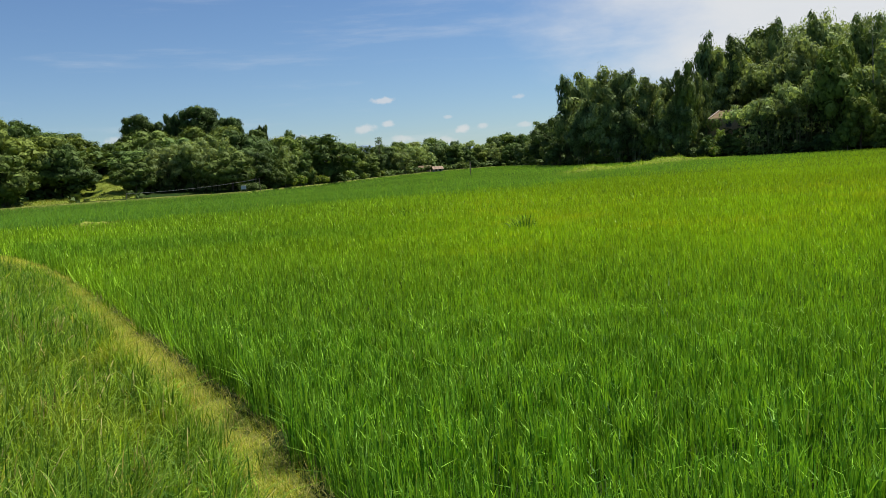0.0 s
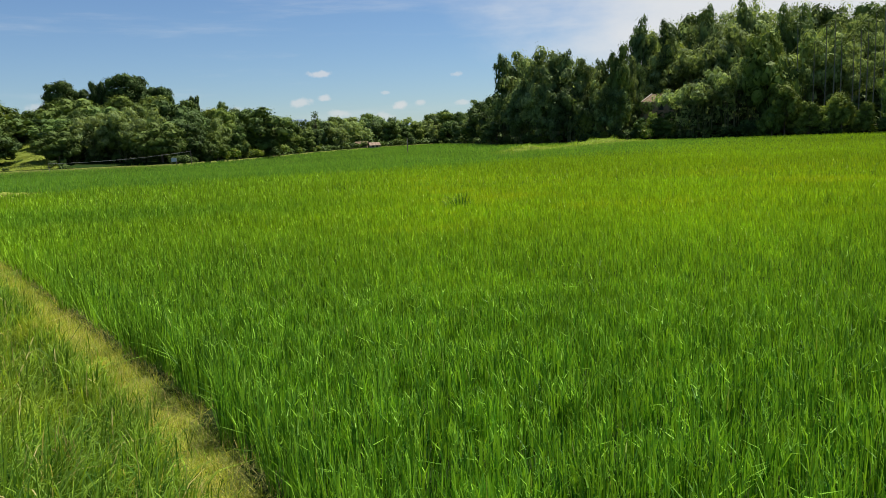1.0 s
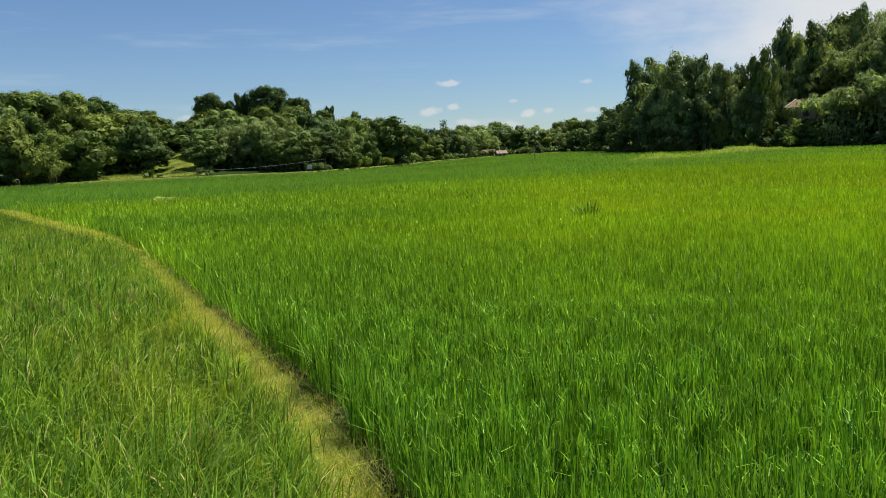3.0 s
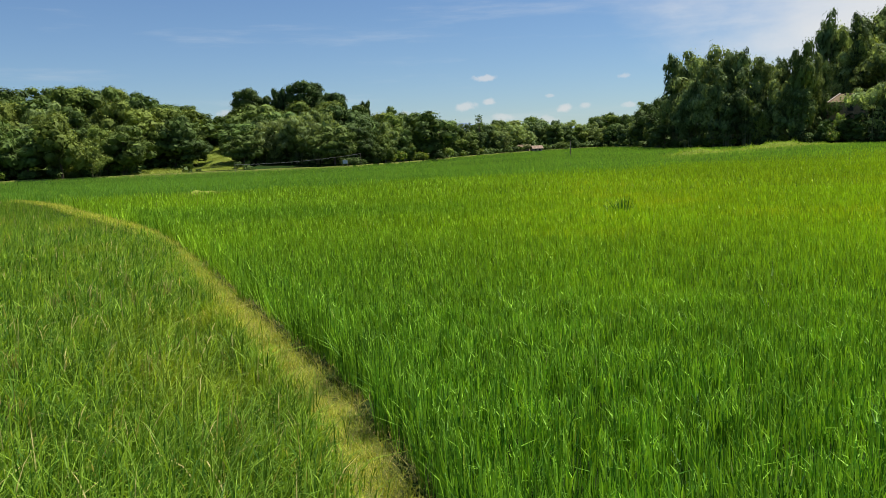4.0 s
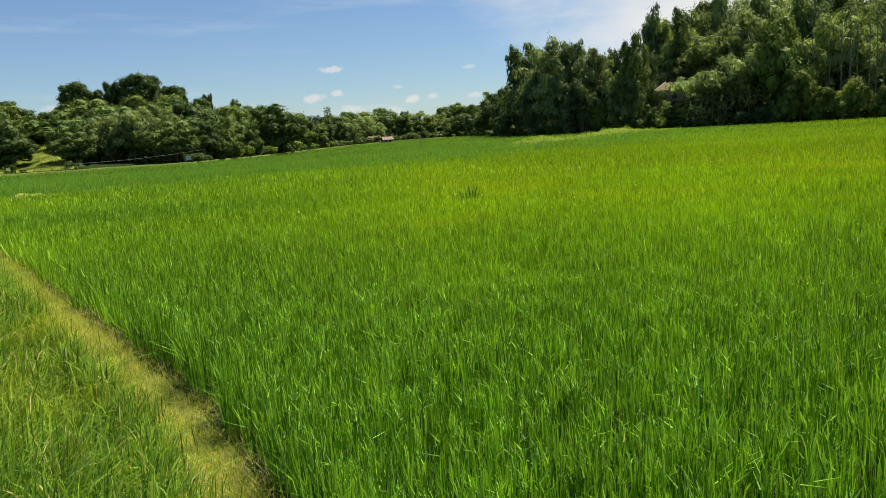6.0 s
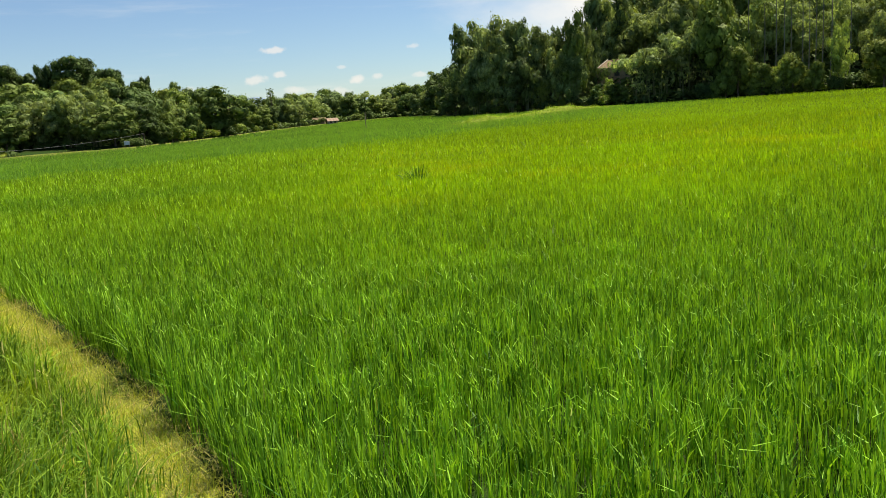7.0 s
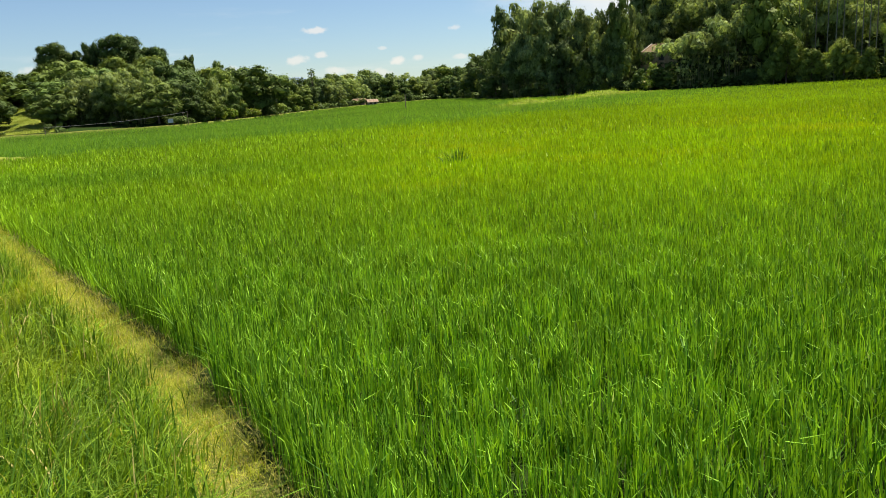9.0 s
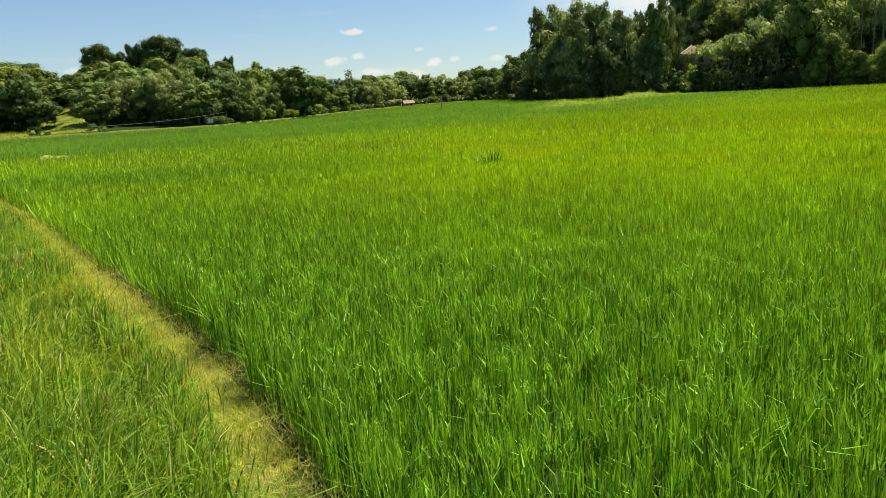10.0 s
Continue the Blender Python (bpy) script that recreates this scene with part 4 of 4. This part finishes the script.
def build_thin_tree():
    a, d = -4.22, 205.0
    tall = top_height(a, d, 2.15)
    root = new("sapling")
    pieces = [tube([[0, 0, -0.3], [0.1, 0, tall * 0.5], [0, 0.1, tall]], [0.16, 0.1, 0.03], 5)]
    cs = []
    for i in range(26):
        t = rng.uniform(0.55, 1.0)
        b = rng.uniform(0, 2 * pi)
        tip = np.array([cos(b) * 1.3 * (1.25 - t), sin(b) * 1.3 * (1.25 - t), tall * t + 0.7])
        pieces.append(tube([[0, 0, tall * t - 0.6], tip], [0.05, 0.015], 4))
        cs.append(tip + rng.normal(0, 0.3, (9, 3)))
    v, f = joined(pieces)
    part("trunk", mesh_of("trunk", v, [f], M_BARK, True), root)
    c = np.concatenate(cs)
    v, f = leaf_tris(c, rng.normal(size=c.shape), 0.26)
    part("crown", mesh_of("crown", v, [f], M_LEAF_B), root)
    root.location = spot(a, d)
    tagged(root, "tall thin sapling with sparse foliage above the far woods", "tree")


def build_undergrowth():
    """Low leafage that covers the floor of the woods."""
    x, y, d = [np.concatenate(p) for p in zip(scatter(112, 175, -46, 48, 5.0), scatter(160, 285, -10, 9, 4.5))]
    az = np.degrees(np.arctan2(x, y))
    past = d - edge_of_woods(az)
    clearing = ((az > -24.9) & (az < -21.3) & (past < 22)) | ((az > -28.2) & (az < -25.6) & (past < 7))
    keep = (past > np.where((az > -21) & (az < -14.6), 7.0, 0.5)) & (past < 45) & ~clearing
    x, y = x[keep], y[keep]
    deep = smooth01(past[keep], 4, 18)
    c = on_land(x, y) + np.stack([0 * x, 0 * x, rng.uniform(0.05, 0.9 + 2.6 * deep)], -1)
    n = rng.normal(0, 0.6, c.shape) + [0, 0, 1]
    v, f = leaf_tris(c, n, 0.6 + 0.5 * deep, 1.4)
    stuff("undergrowth", [(v, [f])], M_LEAF_A, "dark leafy undergrowth on the floor of the woods", "undergrowth")


def build_banks():
    """Short bright grass on the banks at the foot of the woods and in the clearings."""
    sets, lit = [], []
    for a0, a1, p0, p1, per, tall in ((9.0, 21.5, -2.2, 0.8, 26, 0.5), (-24.9, -21.4, -1.5, 22, 110, 0.28), (-29.5, -25.2, -1.5, 7, 70, 0.45),
                                      (-42.0, -29.5, -2.4, 1.5, 26, 0.55), (-21.2, 8.0, -2.2, 0.8, 14, 0.5), (28.5, 37, -1.0, 9, 16, 0.5)):
        x, y, d = scatter(112, 262, a0, a1, per * 0.8)
        az = np.degrees(np.arctan2(x, y))
        past = d - edge_of_woods(az)
        wave = 0.9 * ripple(x, y, 3.0, 4)
        keep = (past > p0 + wave) & (past < p1 + wave)
        x, y = x[keep], y[keep]
        n = len(x)
        (lit if -29.6 < a0 < -24 else sets).append(blades(on_land(x, y), tall * (1 + 0.5 * ripple(x, y, 1.2, 2)) * rng.uniform(0.6, 1.3, n), 0.07 * rng.uniform(0.7, 1.3, n),
                           rng.gamma(2, 0.3, n), rng.uniform(0, 2 * pi, n), 1))
    stuff("meadow_grass", lit, M_MEADOW, "yellow-green grass in the clearings, sunlight painted into its colour", "grass")
    stuff("bank_grass", sets, M_BANK, "sunlit yellow-green grass on the banks below the woods", "grass")


def build_sod():
    """Turf of the clearings on the left slope."""
    for a0, a1, p1 in ((-24.9, -21.4, 22), (-29.6, -25.5, 7)):
        az = np.arange(a0, a1 + 0.01, 0.2)
        past = np.arange(-1.2, p1, 0.8)
        a, p = np.meshgrid(az, past, indexing="ij")
        d = edge_of_woods(a) + p
        x, y = d * np.sin(np.radians(a)), d * np.cos(np.radians(a))
        v = np.stack([x, y, land(x, y) + 0.06], -1).reshape(-1, 3)
        n, m = a.shape
        k = np.arange(n - 1)[:, None] * m
        i = np.arange(m - 1)[None]
        f = np.stack([k + i, k + m + i, k + m + i + 1, k + i + 1], -1).reshape(-1, 4)
        tagged(new("clearing", mesh_of("clearing", v, [f], M_LIT_SOD, True)), "grassy clearing on the wooded slope, coloured as sunlit", "clearing", kind="structure")


def build_spur():
    """A grassy bank that runs out from the right woods between two terraces."""
    s = np.linspace(0, 1, 60)
    az, d = 8.6 + 12.2 * s, np.interp(s, [0, 0.11, 0.25, 0.48, 0.7, 1], [70, 73, 80, 96, 115, 124])
    x0, y0 = d * np.sin(np.radians(az)), d * np.cos(np.radians(az))
    tall = 0.40 + 0.36 * np.exp(-((s - 0.22) / 0.09) ** 2) + 0.55 * np.exp(-((s - 0.64) / 0.12) ** 2) + 0.1 * ripple(x0, y0, 3.0, 1)
    tall = tall * smooth01(s, -0.05, 0.12)
    v = []
    for x, y, h in zip(x0, y0, tall):
        for o, k in ((-1.5, -0.05), (-0.9, 0.7), (0.0, 1.0), (0.9, 0.75), (1.6, -0.05)):
            px, py = x + o * 0.75, y - o * 0.66
            v.append((px, py, float(land(px, py)) + h * k))
    k = np.arange(59)[:, None] * 5
    i = np.arange(4)[None]
    f = np.stack([k + i, k + 5 + i, k + 6 + i, k + 1 + i], -1).reshape(-1, 4)
    tagged(new("grass_bank", mesh_of("grass_bank", np.array(v), [f], M_SOD, True)), "raised grassy bank between two rice terraces", "bank", kind="structure")
    n = 9000
    t = rng.random(n)
    o = rng.uniform(-1.5, 1.5, n)
    x = np.interp(t, s, x0) + o * 0.75
    y = np.interp(t, s, y0) - o * 0.66
    up = np.interp(t, s, tall) * (1 - 0.75 * (np.abs(o) / 1.5) ** 2)
    lump = 0.5 + 0.5 * ripple(x, y, 1.3, 7)
    v, f = blades(on_land(x, y, up - 0.02), (0.08 + 0.65 * lump ** 3) * rng.uniform(0.6, 1.3, n), 0.06 * rng.uniform(0.6, 1.3, n), rng.gamma(2, 0.35, n), rng.uniform(0, 2 * pi, n), 1)
    stuff("bank_tufts", [(v, f)], M_LIT_BANK, "lumpy grass growing on the raised bank, coloured as sunlit", "grass")


# ---- houses, posts, wire ----
def gable(bm, w, d, z0, z1, over=0.35, thick=0.06):
    """A pitched roof of two sheets, ridge along x."""
    for s in (-1, 1):
        a = [(-w / 2 - over, s * (d / 2 + over), z0), (w / 2 + over, s * (d / 2 + over), z0), (w / 2 + over, 0, z1), (-w / 2 - over, 0, z1)]
        low = [bm.verts.new(p) for p in a]
        top = [bm.verts.new((x, y, z + thick)) for x, y, z in a]
        bm.faces.new(low)
        bm.faces.new(top[::-1])
        for i in range(4):
            j = (i + 1) % 4
            bm.faces.new((low[i], low[j], top[j], top[i]))


def hip(bm, w, d, z0, z1, over=0.5):
    """A hipped roof, ridge along x, closed below."""
    a, b, r = w / 2 + over, d / 2 + over, w * 0.2
    low = [bm.verts.new(p) for p in ((-a, -b, z0), (a, -b, z0), (a, b, z0), (-a, b, z0))]
    top = [bm.verts.new(p) for p in ((-r, 0, z1), (r, 0, z1))]
    for f in ((low[0], low[1], top[1], top[0]), (low[2], low[3], top[0], top[1]), (low[1], low[2], top[1]), (low[3], low[0], top[0]), low[::-1]):
        bm.faces.new(f)


def house(name, at, turn, w, d, eaves, ridge, wall_mat, roof_mat, label, windows, hipped=False):
    root = new(name)
    root.matrix_world = Matrix.Translation(at) @ pose(0, 0, 0, 0, 0, turn)
    bm = bmesh.new()
    box(bm, -w / 2, w / 2, -d / 2, d / 2, -0.5, eaves)
    for s in () if hipped else (-1, 1):
        tri = [bm.verts.new((s * (w / 2 - 0.05), y, z)) for y, z in ((-d / 2, eaves), (d / 2, eaves), (0, ridge - 0.08))]
        bm.faces.new(tri)
    part("wall", bm_mesh("wall", bm, wall_mat), root)
    bm = bmesh.new()
    if hipped:
        hip(bm, w, d, eaves - 0.12, ridge)
    else:
        gable(bm, w, d, eaves - 0.12, ridge)
    part("roof", bm_mesh("roof", bm, roof_mat), root)
    if hipped:                            # pale capping along the hips
        a, b, r = w / 2 + 0.5, d / 2 + 0.5, w * 0.2
        for sx in (-1, 1):
            for sy in (-1, 1):
                v, f = tube([[sx * a, sy * b, eaves - 0.08], [sx * r, 0, ridge + 0.05]], [0.09, 0.09], 5)
                part("hip_cap", mesh_of("hip_cap", v, [f], M_PALE, True), root)
    for x, z, ww, hh in windows:
        bm = bmesh.new()
        box(bm, x - ww / 2, x + ww / 2, -d / 2 - 0.02, -d / 2 + 0.02, z, z + hh)
        win = part("window", bm_mesh("window", bm, M_DARK), root)
        bm = bmesh.new()
        for dx in (-ww / 2 - 0.04, ww / 2 + 0.04):
            box(bm, x + dx - 0.05, x + dx + 0.05, -d / 2 - 0.06, -d / 2 + 0.03, z - 0.08, z + hh + 0.08)
        for dz in (-0.04, hh + 0.04):
            box(bm, x - ww / 2, x + ww / 2, -d / 2 - 0.055, -d / 2 + 0.03, z + dz - 0.05, z + dz + 0.05)
        part("frame", bm_mesh("frame", bm, M_POST), win)
    return tagged(root, label, "house")


def post(name, at, tall, r, label, mat, arm=False):
    root = new(name)
    root.location = at
    v, f = tube([[0, 0, -0.4], [0.01, 0, tall * 0.5], [0, 0, tall]], [r * 1.1, r, r * 0.85], 8)
    part("pole", mesh_of("pole", v, [f], mat, True), root)
    if arm:
        bm = bmesh.new()
        box(bm, -0.45, 0.45, -0.04, 0.04, tall - 0.3, tall - 0.2, 0.01)
        part("crossarm", bm_mesh("crossarm", bm, mat), root)
    return tagged(root, label, "post")


def build_things():
    house("farmhouse", spot(20.5, 140, -0.1), -12, 5.6, 5.0, 3.75, 5.0, M_WALL, M_ROOF, "weathered brown board house half hidden among bamboo",
          [(-1.9, 2.2, 0.8, 1.0), (0.0, 2.2, 0.8, 1.0), (1.9, 2.2, 0.8, 1.0)], True)
    house("field_hut", spot(-0.05, 219, 0.0), 14, 2.5, 2.2, 1.05, 1.75, M_PALE, M_TERRACOTTA, "small pale hut with faded red roof beyond the fields",
          [(-0.6, 0.5, 0.4, 0.45), (0.55, 0.4, 0.5, 0.55)])
    house("field_shed", spot(-0.95, 221, 0.0), -6, 3.0, 2.0, 1.0, 1.5, M_WALL, M_ROOF, "low brown board shed beside the pale hut", [(0.3, 0.3, 0.8, 0.6)])
    post("field_post", spot(2.39, 104), 2.2, 0.055, "slim grey wooden post standing in the rice", M_POST)
    # white board by the woods
    root = new("notice_board")
    root.matrix_world = Matrix.Translation(spot(-14.15, 119)) @ pose(0, 0, 0, 0, 0, 12)
    bm = bmesh.new()
    box(bm, -0.36, 0.36, -0.02, 0.02, 0.85, 1.4, 0.008)
    part("board", bm_mesh("board", bm, M_WHITE), root)
    for x in (-0.3, 0.3):
        v, f = tube([[x, 0.05, -0.3], [x, 0.05, 1.35]], [0.035, 0.03], 6)
        part("leg", mesh_of("leg", v, [f], M_POST, True), root)
    tagged(root, "plain white notice board on two posts below the trees", "sign")
    # low wire along the foot of the left woods
    ends = [spot(a, 119, top_height(a, 119, el)) for a, el in ((-22.0, -0.59), (-13.0, -0.15))]
    post("wire_post", spot(-22.0, 119), top_height(-22.0, 119, -0.59) + 0.1, 0.05, "grey wooden post carrying a wire at the wood's edge", M_POST)
    post("wire_post", spot(-13.0, 119), top_height(-13.0, 119, -0.15) + 0.1, 0.04, "grey wooden post carrying a wire at the wood's edge", M_POST)
    s = np.linspace(0, 1, 24)[:, None]
    line = np.array(ends[0]) * (1 - s) + np.array(ends[1]) * s
    line[:, 2] -= 0.33 * 4 * (s * (1 - s))[:, 0]
    v, f = tube(line, np.full(24, 0.022), 5)
    tagged(new("wire", mesh_of("wire", v, [f], M_WIRE, True)), "thin grey wire sagging between two posts", "wire")
    # earth bund at the foot of the woods
    az = np.arange(-42, 9, 0.25)
    d = edge_of_woods(az) - 1.9
    v = []
    for a, r in zip(az, d):
        for o, h in ((-0.35, 0.05), (-0.15, 0.42), (0.15, 0.44), (0.35, 0.05)):
            x, y = (r + o) * sin(radians(a)), (r + o) * cos(radians(a))
            v.append((x, y, float(land(x, y)) + h + 0.05 * float(ripple(x, y, 1.5)) - (0.1 if h < 0.1 else 0)))
    k = np.arange(len(az) - 1)[:, None] * 4
    i = np.arange(3)[None]
    f = np.stack([k + i, k + 4 + i, k + 5 + i, k + 1 + i], -1).reshape(-1, 4)
    tagged(new("field_bund", mesh_of("field_bund", np.array(v), [f], M_PATH, True)), "low bare earth bund at the field's far edge", "bund", kind="structure")
    # short grassy bund at the corner of the lower terrace
    s = np.linspace(0, 1, 16)
    x0, y0 = -14.5 + 1.7 * s, np.interp(-14.5 + 1.7 * s, TERRACE_X, TERRACE_Y)
    v = []
    for x, y, q in zip(x0, y0, s):
        up = 0.43 * min(1.0, 2.2 * q + 0.3, 2.2 * (1 - q) + 0.3) + 0.07 * float(ripple(x, y, 0.5))
        for o, k in ((-0.35, -0.05), (-0.15, 0.9), (0.15, 1.0), (0.35, -0.05)):
            v.append((x, y + o, float(land(x, y + o)) + up * k))
    k = np.arange(15)[:, None] * 4
    f = np.stack([k + np.arange(3), k + 4 + np.arange(3), k + 5 + np.arange(3), k + 1 + np.arange(3)], -1).reshape(-1, 4)
    tagged(new("terrace_bund", mesh_of("terrace_bund", np.array(v), [f], M_LIT_SOD, True)), "short grassy earth bund at the terrace edge", "bund", kind="structure")
    n = 700
    q = rng.random(n)
    x, y = -14.5 + 1.7 * q, np.interp(-14.5 + 1.7 * q, TERRACE_X, TERRACE_Y) + rng.uniform(-0.2, 0.2, n)
    v, f = blades(on_land(x, y, 0.33), rng.uniform(0.06, 0.18, n), rng.uniform(0.01, 0.025, n), rng.gamma(2, 0.4, n), rng.uniform(0, 2 * pi, n), 1)
    stuff("bund_grass", [(v, f)], M_MEADOW, "short yellow-green grass on the terrace bund", "grass")
    # far ridge, its blue haze painted on
    az = np.arange(-70, 71, 0.5)
    el = 1.25 + 0.35 * np.sin(az * 0.9 + 0.5) * np.exp(-((az + 5) / 9) ** 2) + 0.3 * np.exp(-((az + 4.9) / 1.3) ** 2) - 0.5 * (np.abs(az + 5) > 12)
    v = []
    for a, e in zip(az, el):
        for r, h in ((3300, -20), (3600, 3600 * tan(radians(e))), (3900, -20)):
            v.append((r * sin(radians(a)), r * cos(radians(a)), h))
    k = np.arange(len(az) - 1)[:, None] * 3
    i = np.arange(2)[None]
    f = np.stack([k + i, k + 3 + i, k + 4 + i, k + 1 + i], -1).reshape(-1, 4)
    tagged(new("backdrop_ridge", mesh_of("ridge", np.array(v), [f], M_RIDGE, True)), "distant mountain ridge beyond the valley, blue with painted haze", "mountain", kind="structure")


# ---- build ----
build_ground()
build_path()
build_things()
build_woods()
build_thin_tree()
build_undergrowth()
build_banks()
build_spur()
build_sod()
build_rice()
build_weeds()
build_turf()
tuft("sedge_tuft", spot(6.15, 15.9), 0.11, 0.74, 180, "dark green sedge tuft standing above the rice")
tuft("sedge_tuft", spot(-2.6, 25.5), 0.12, 0.6, 70, "small dark green sedge tuft among the rice")
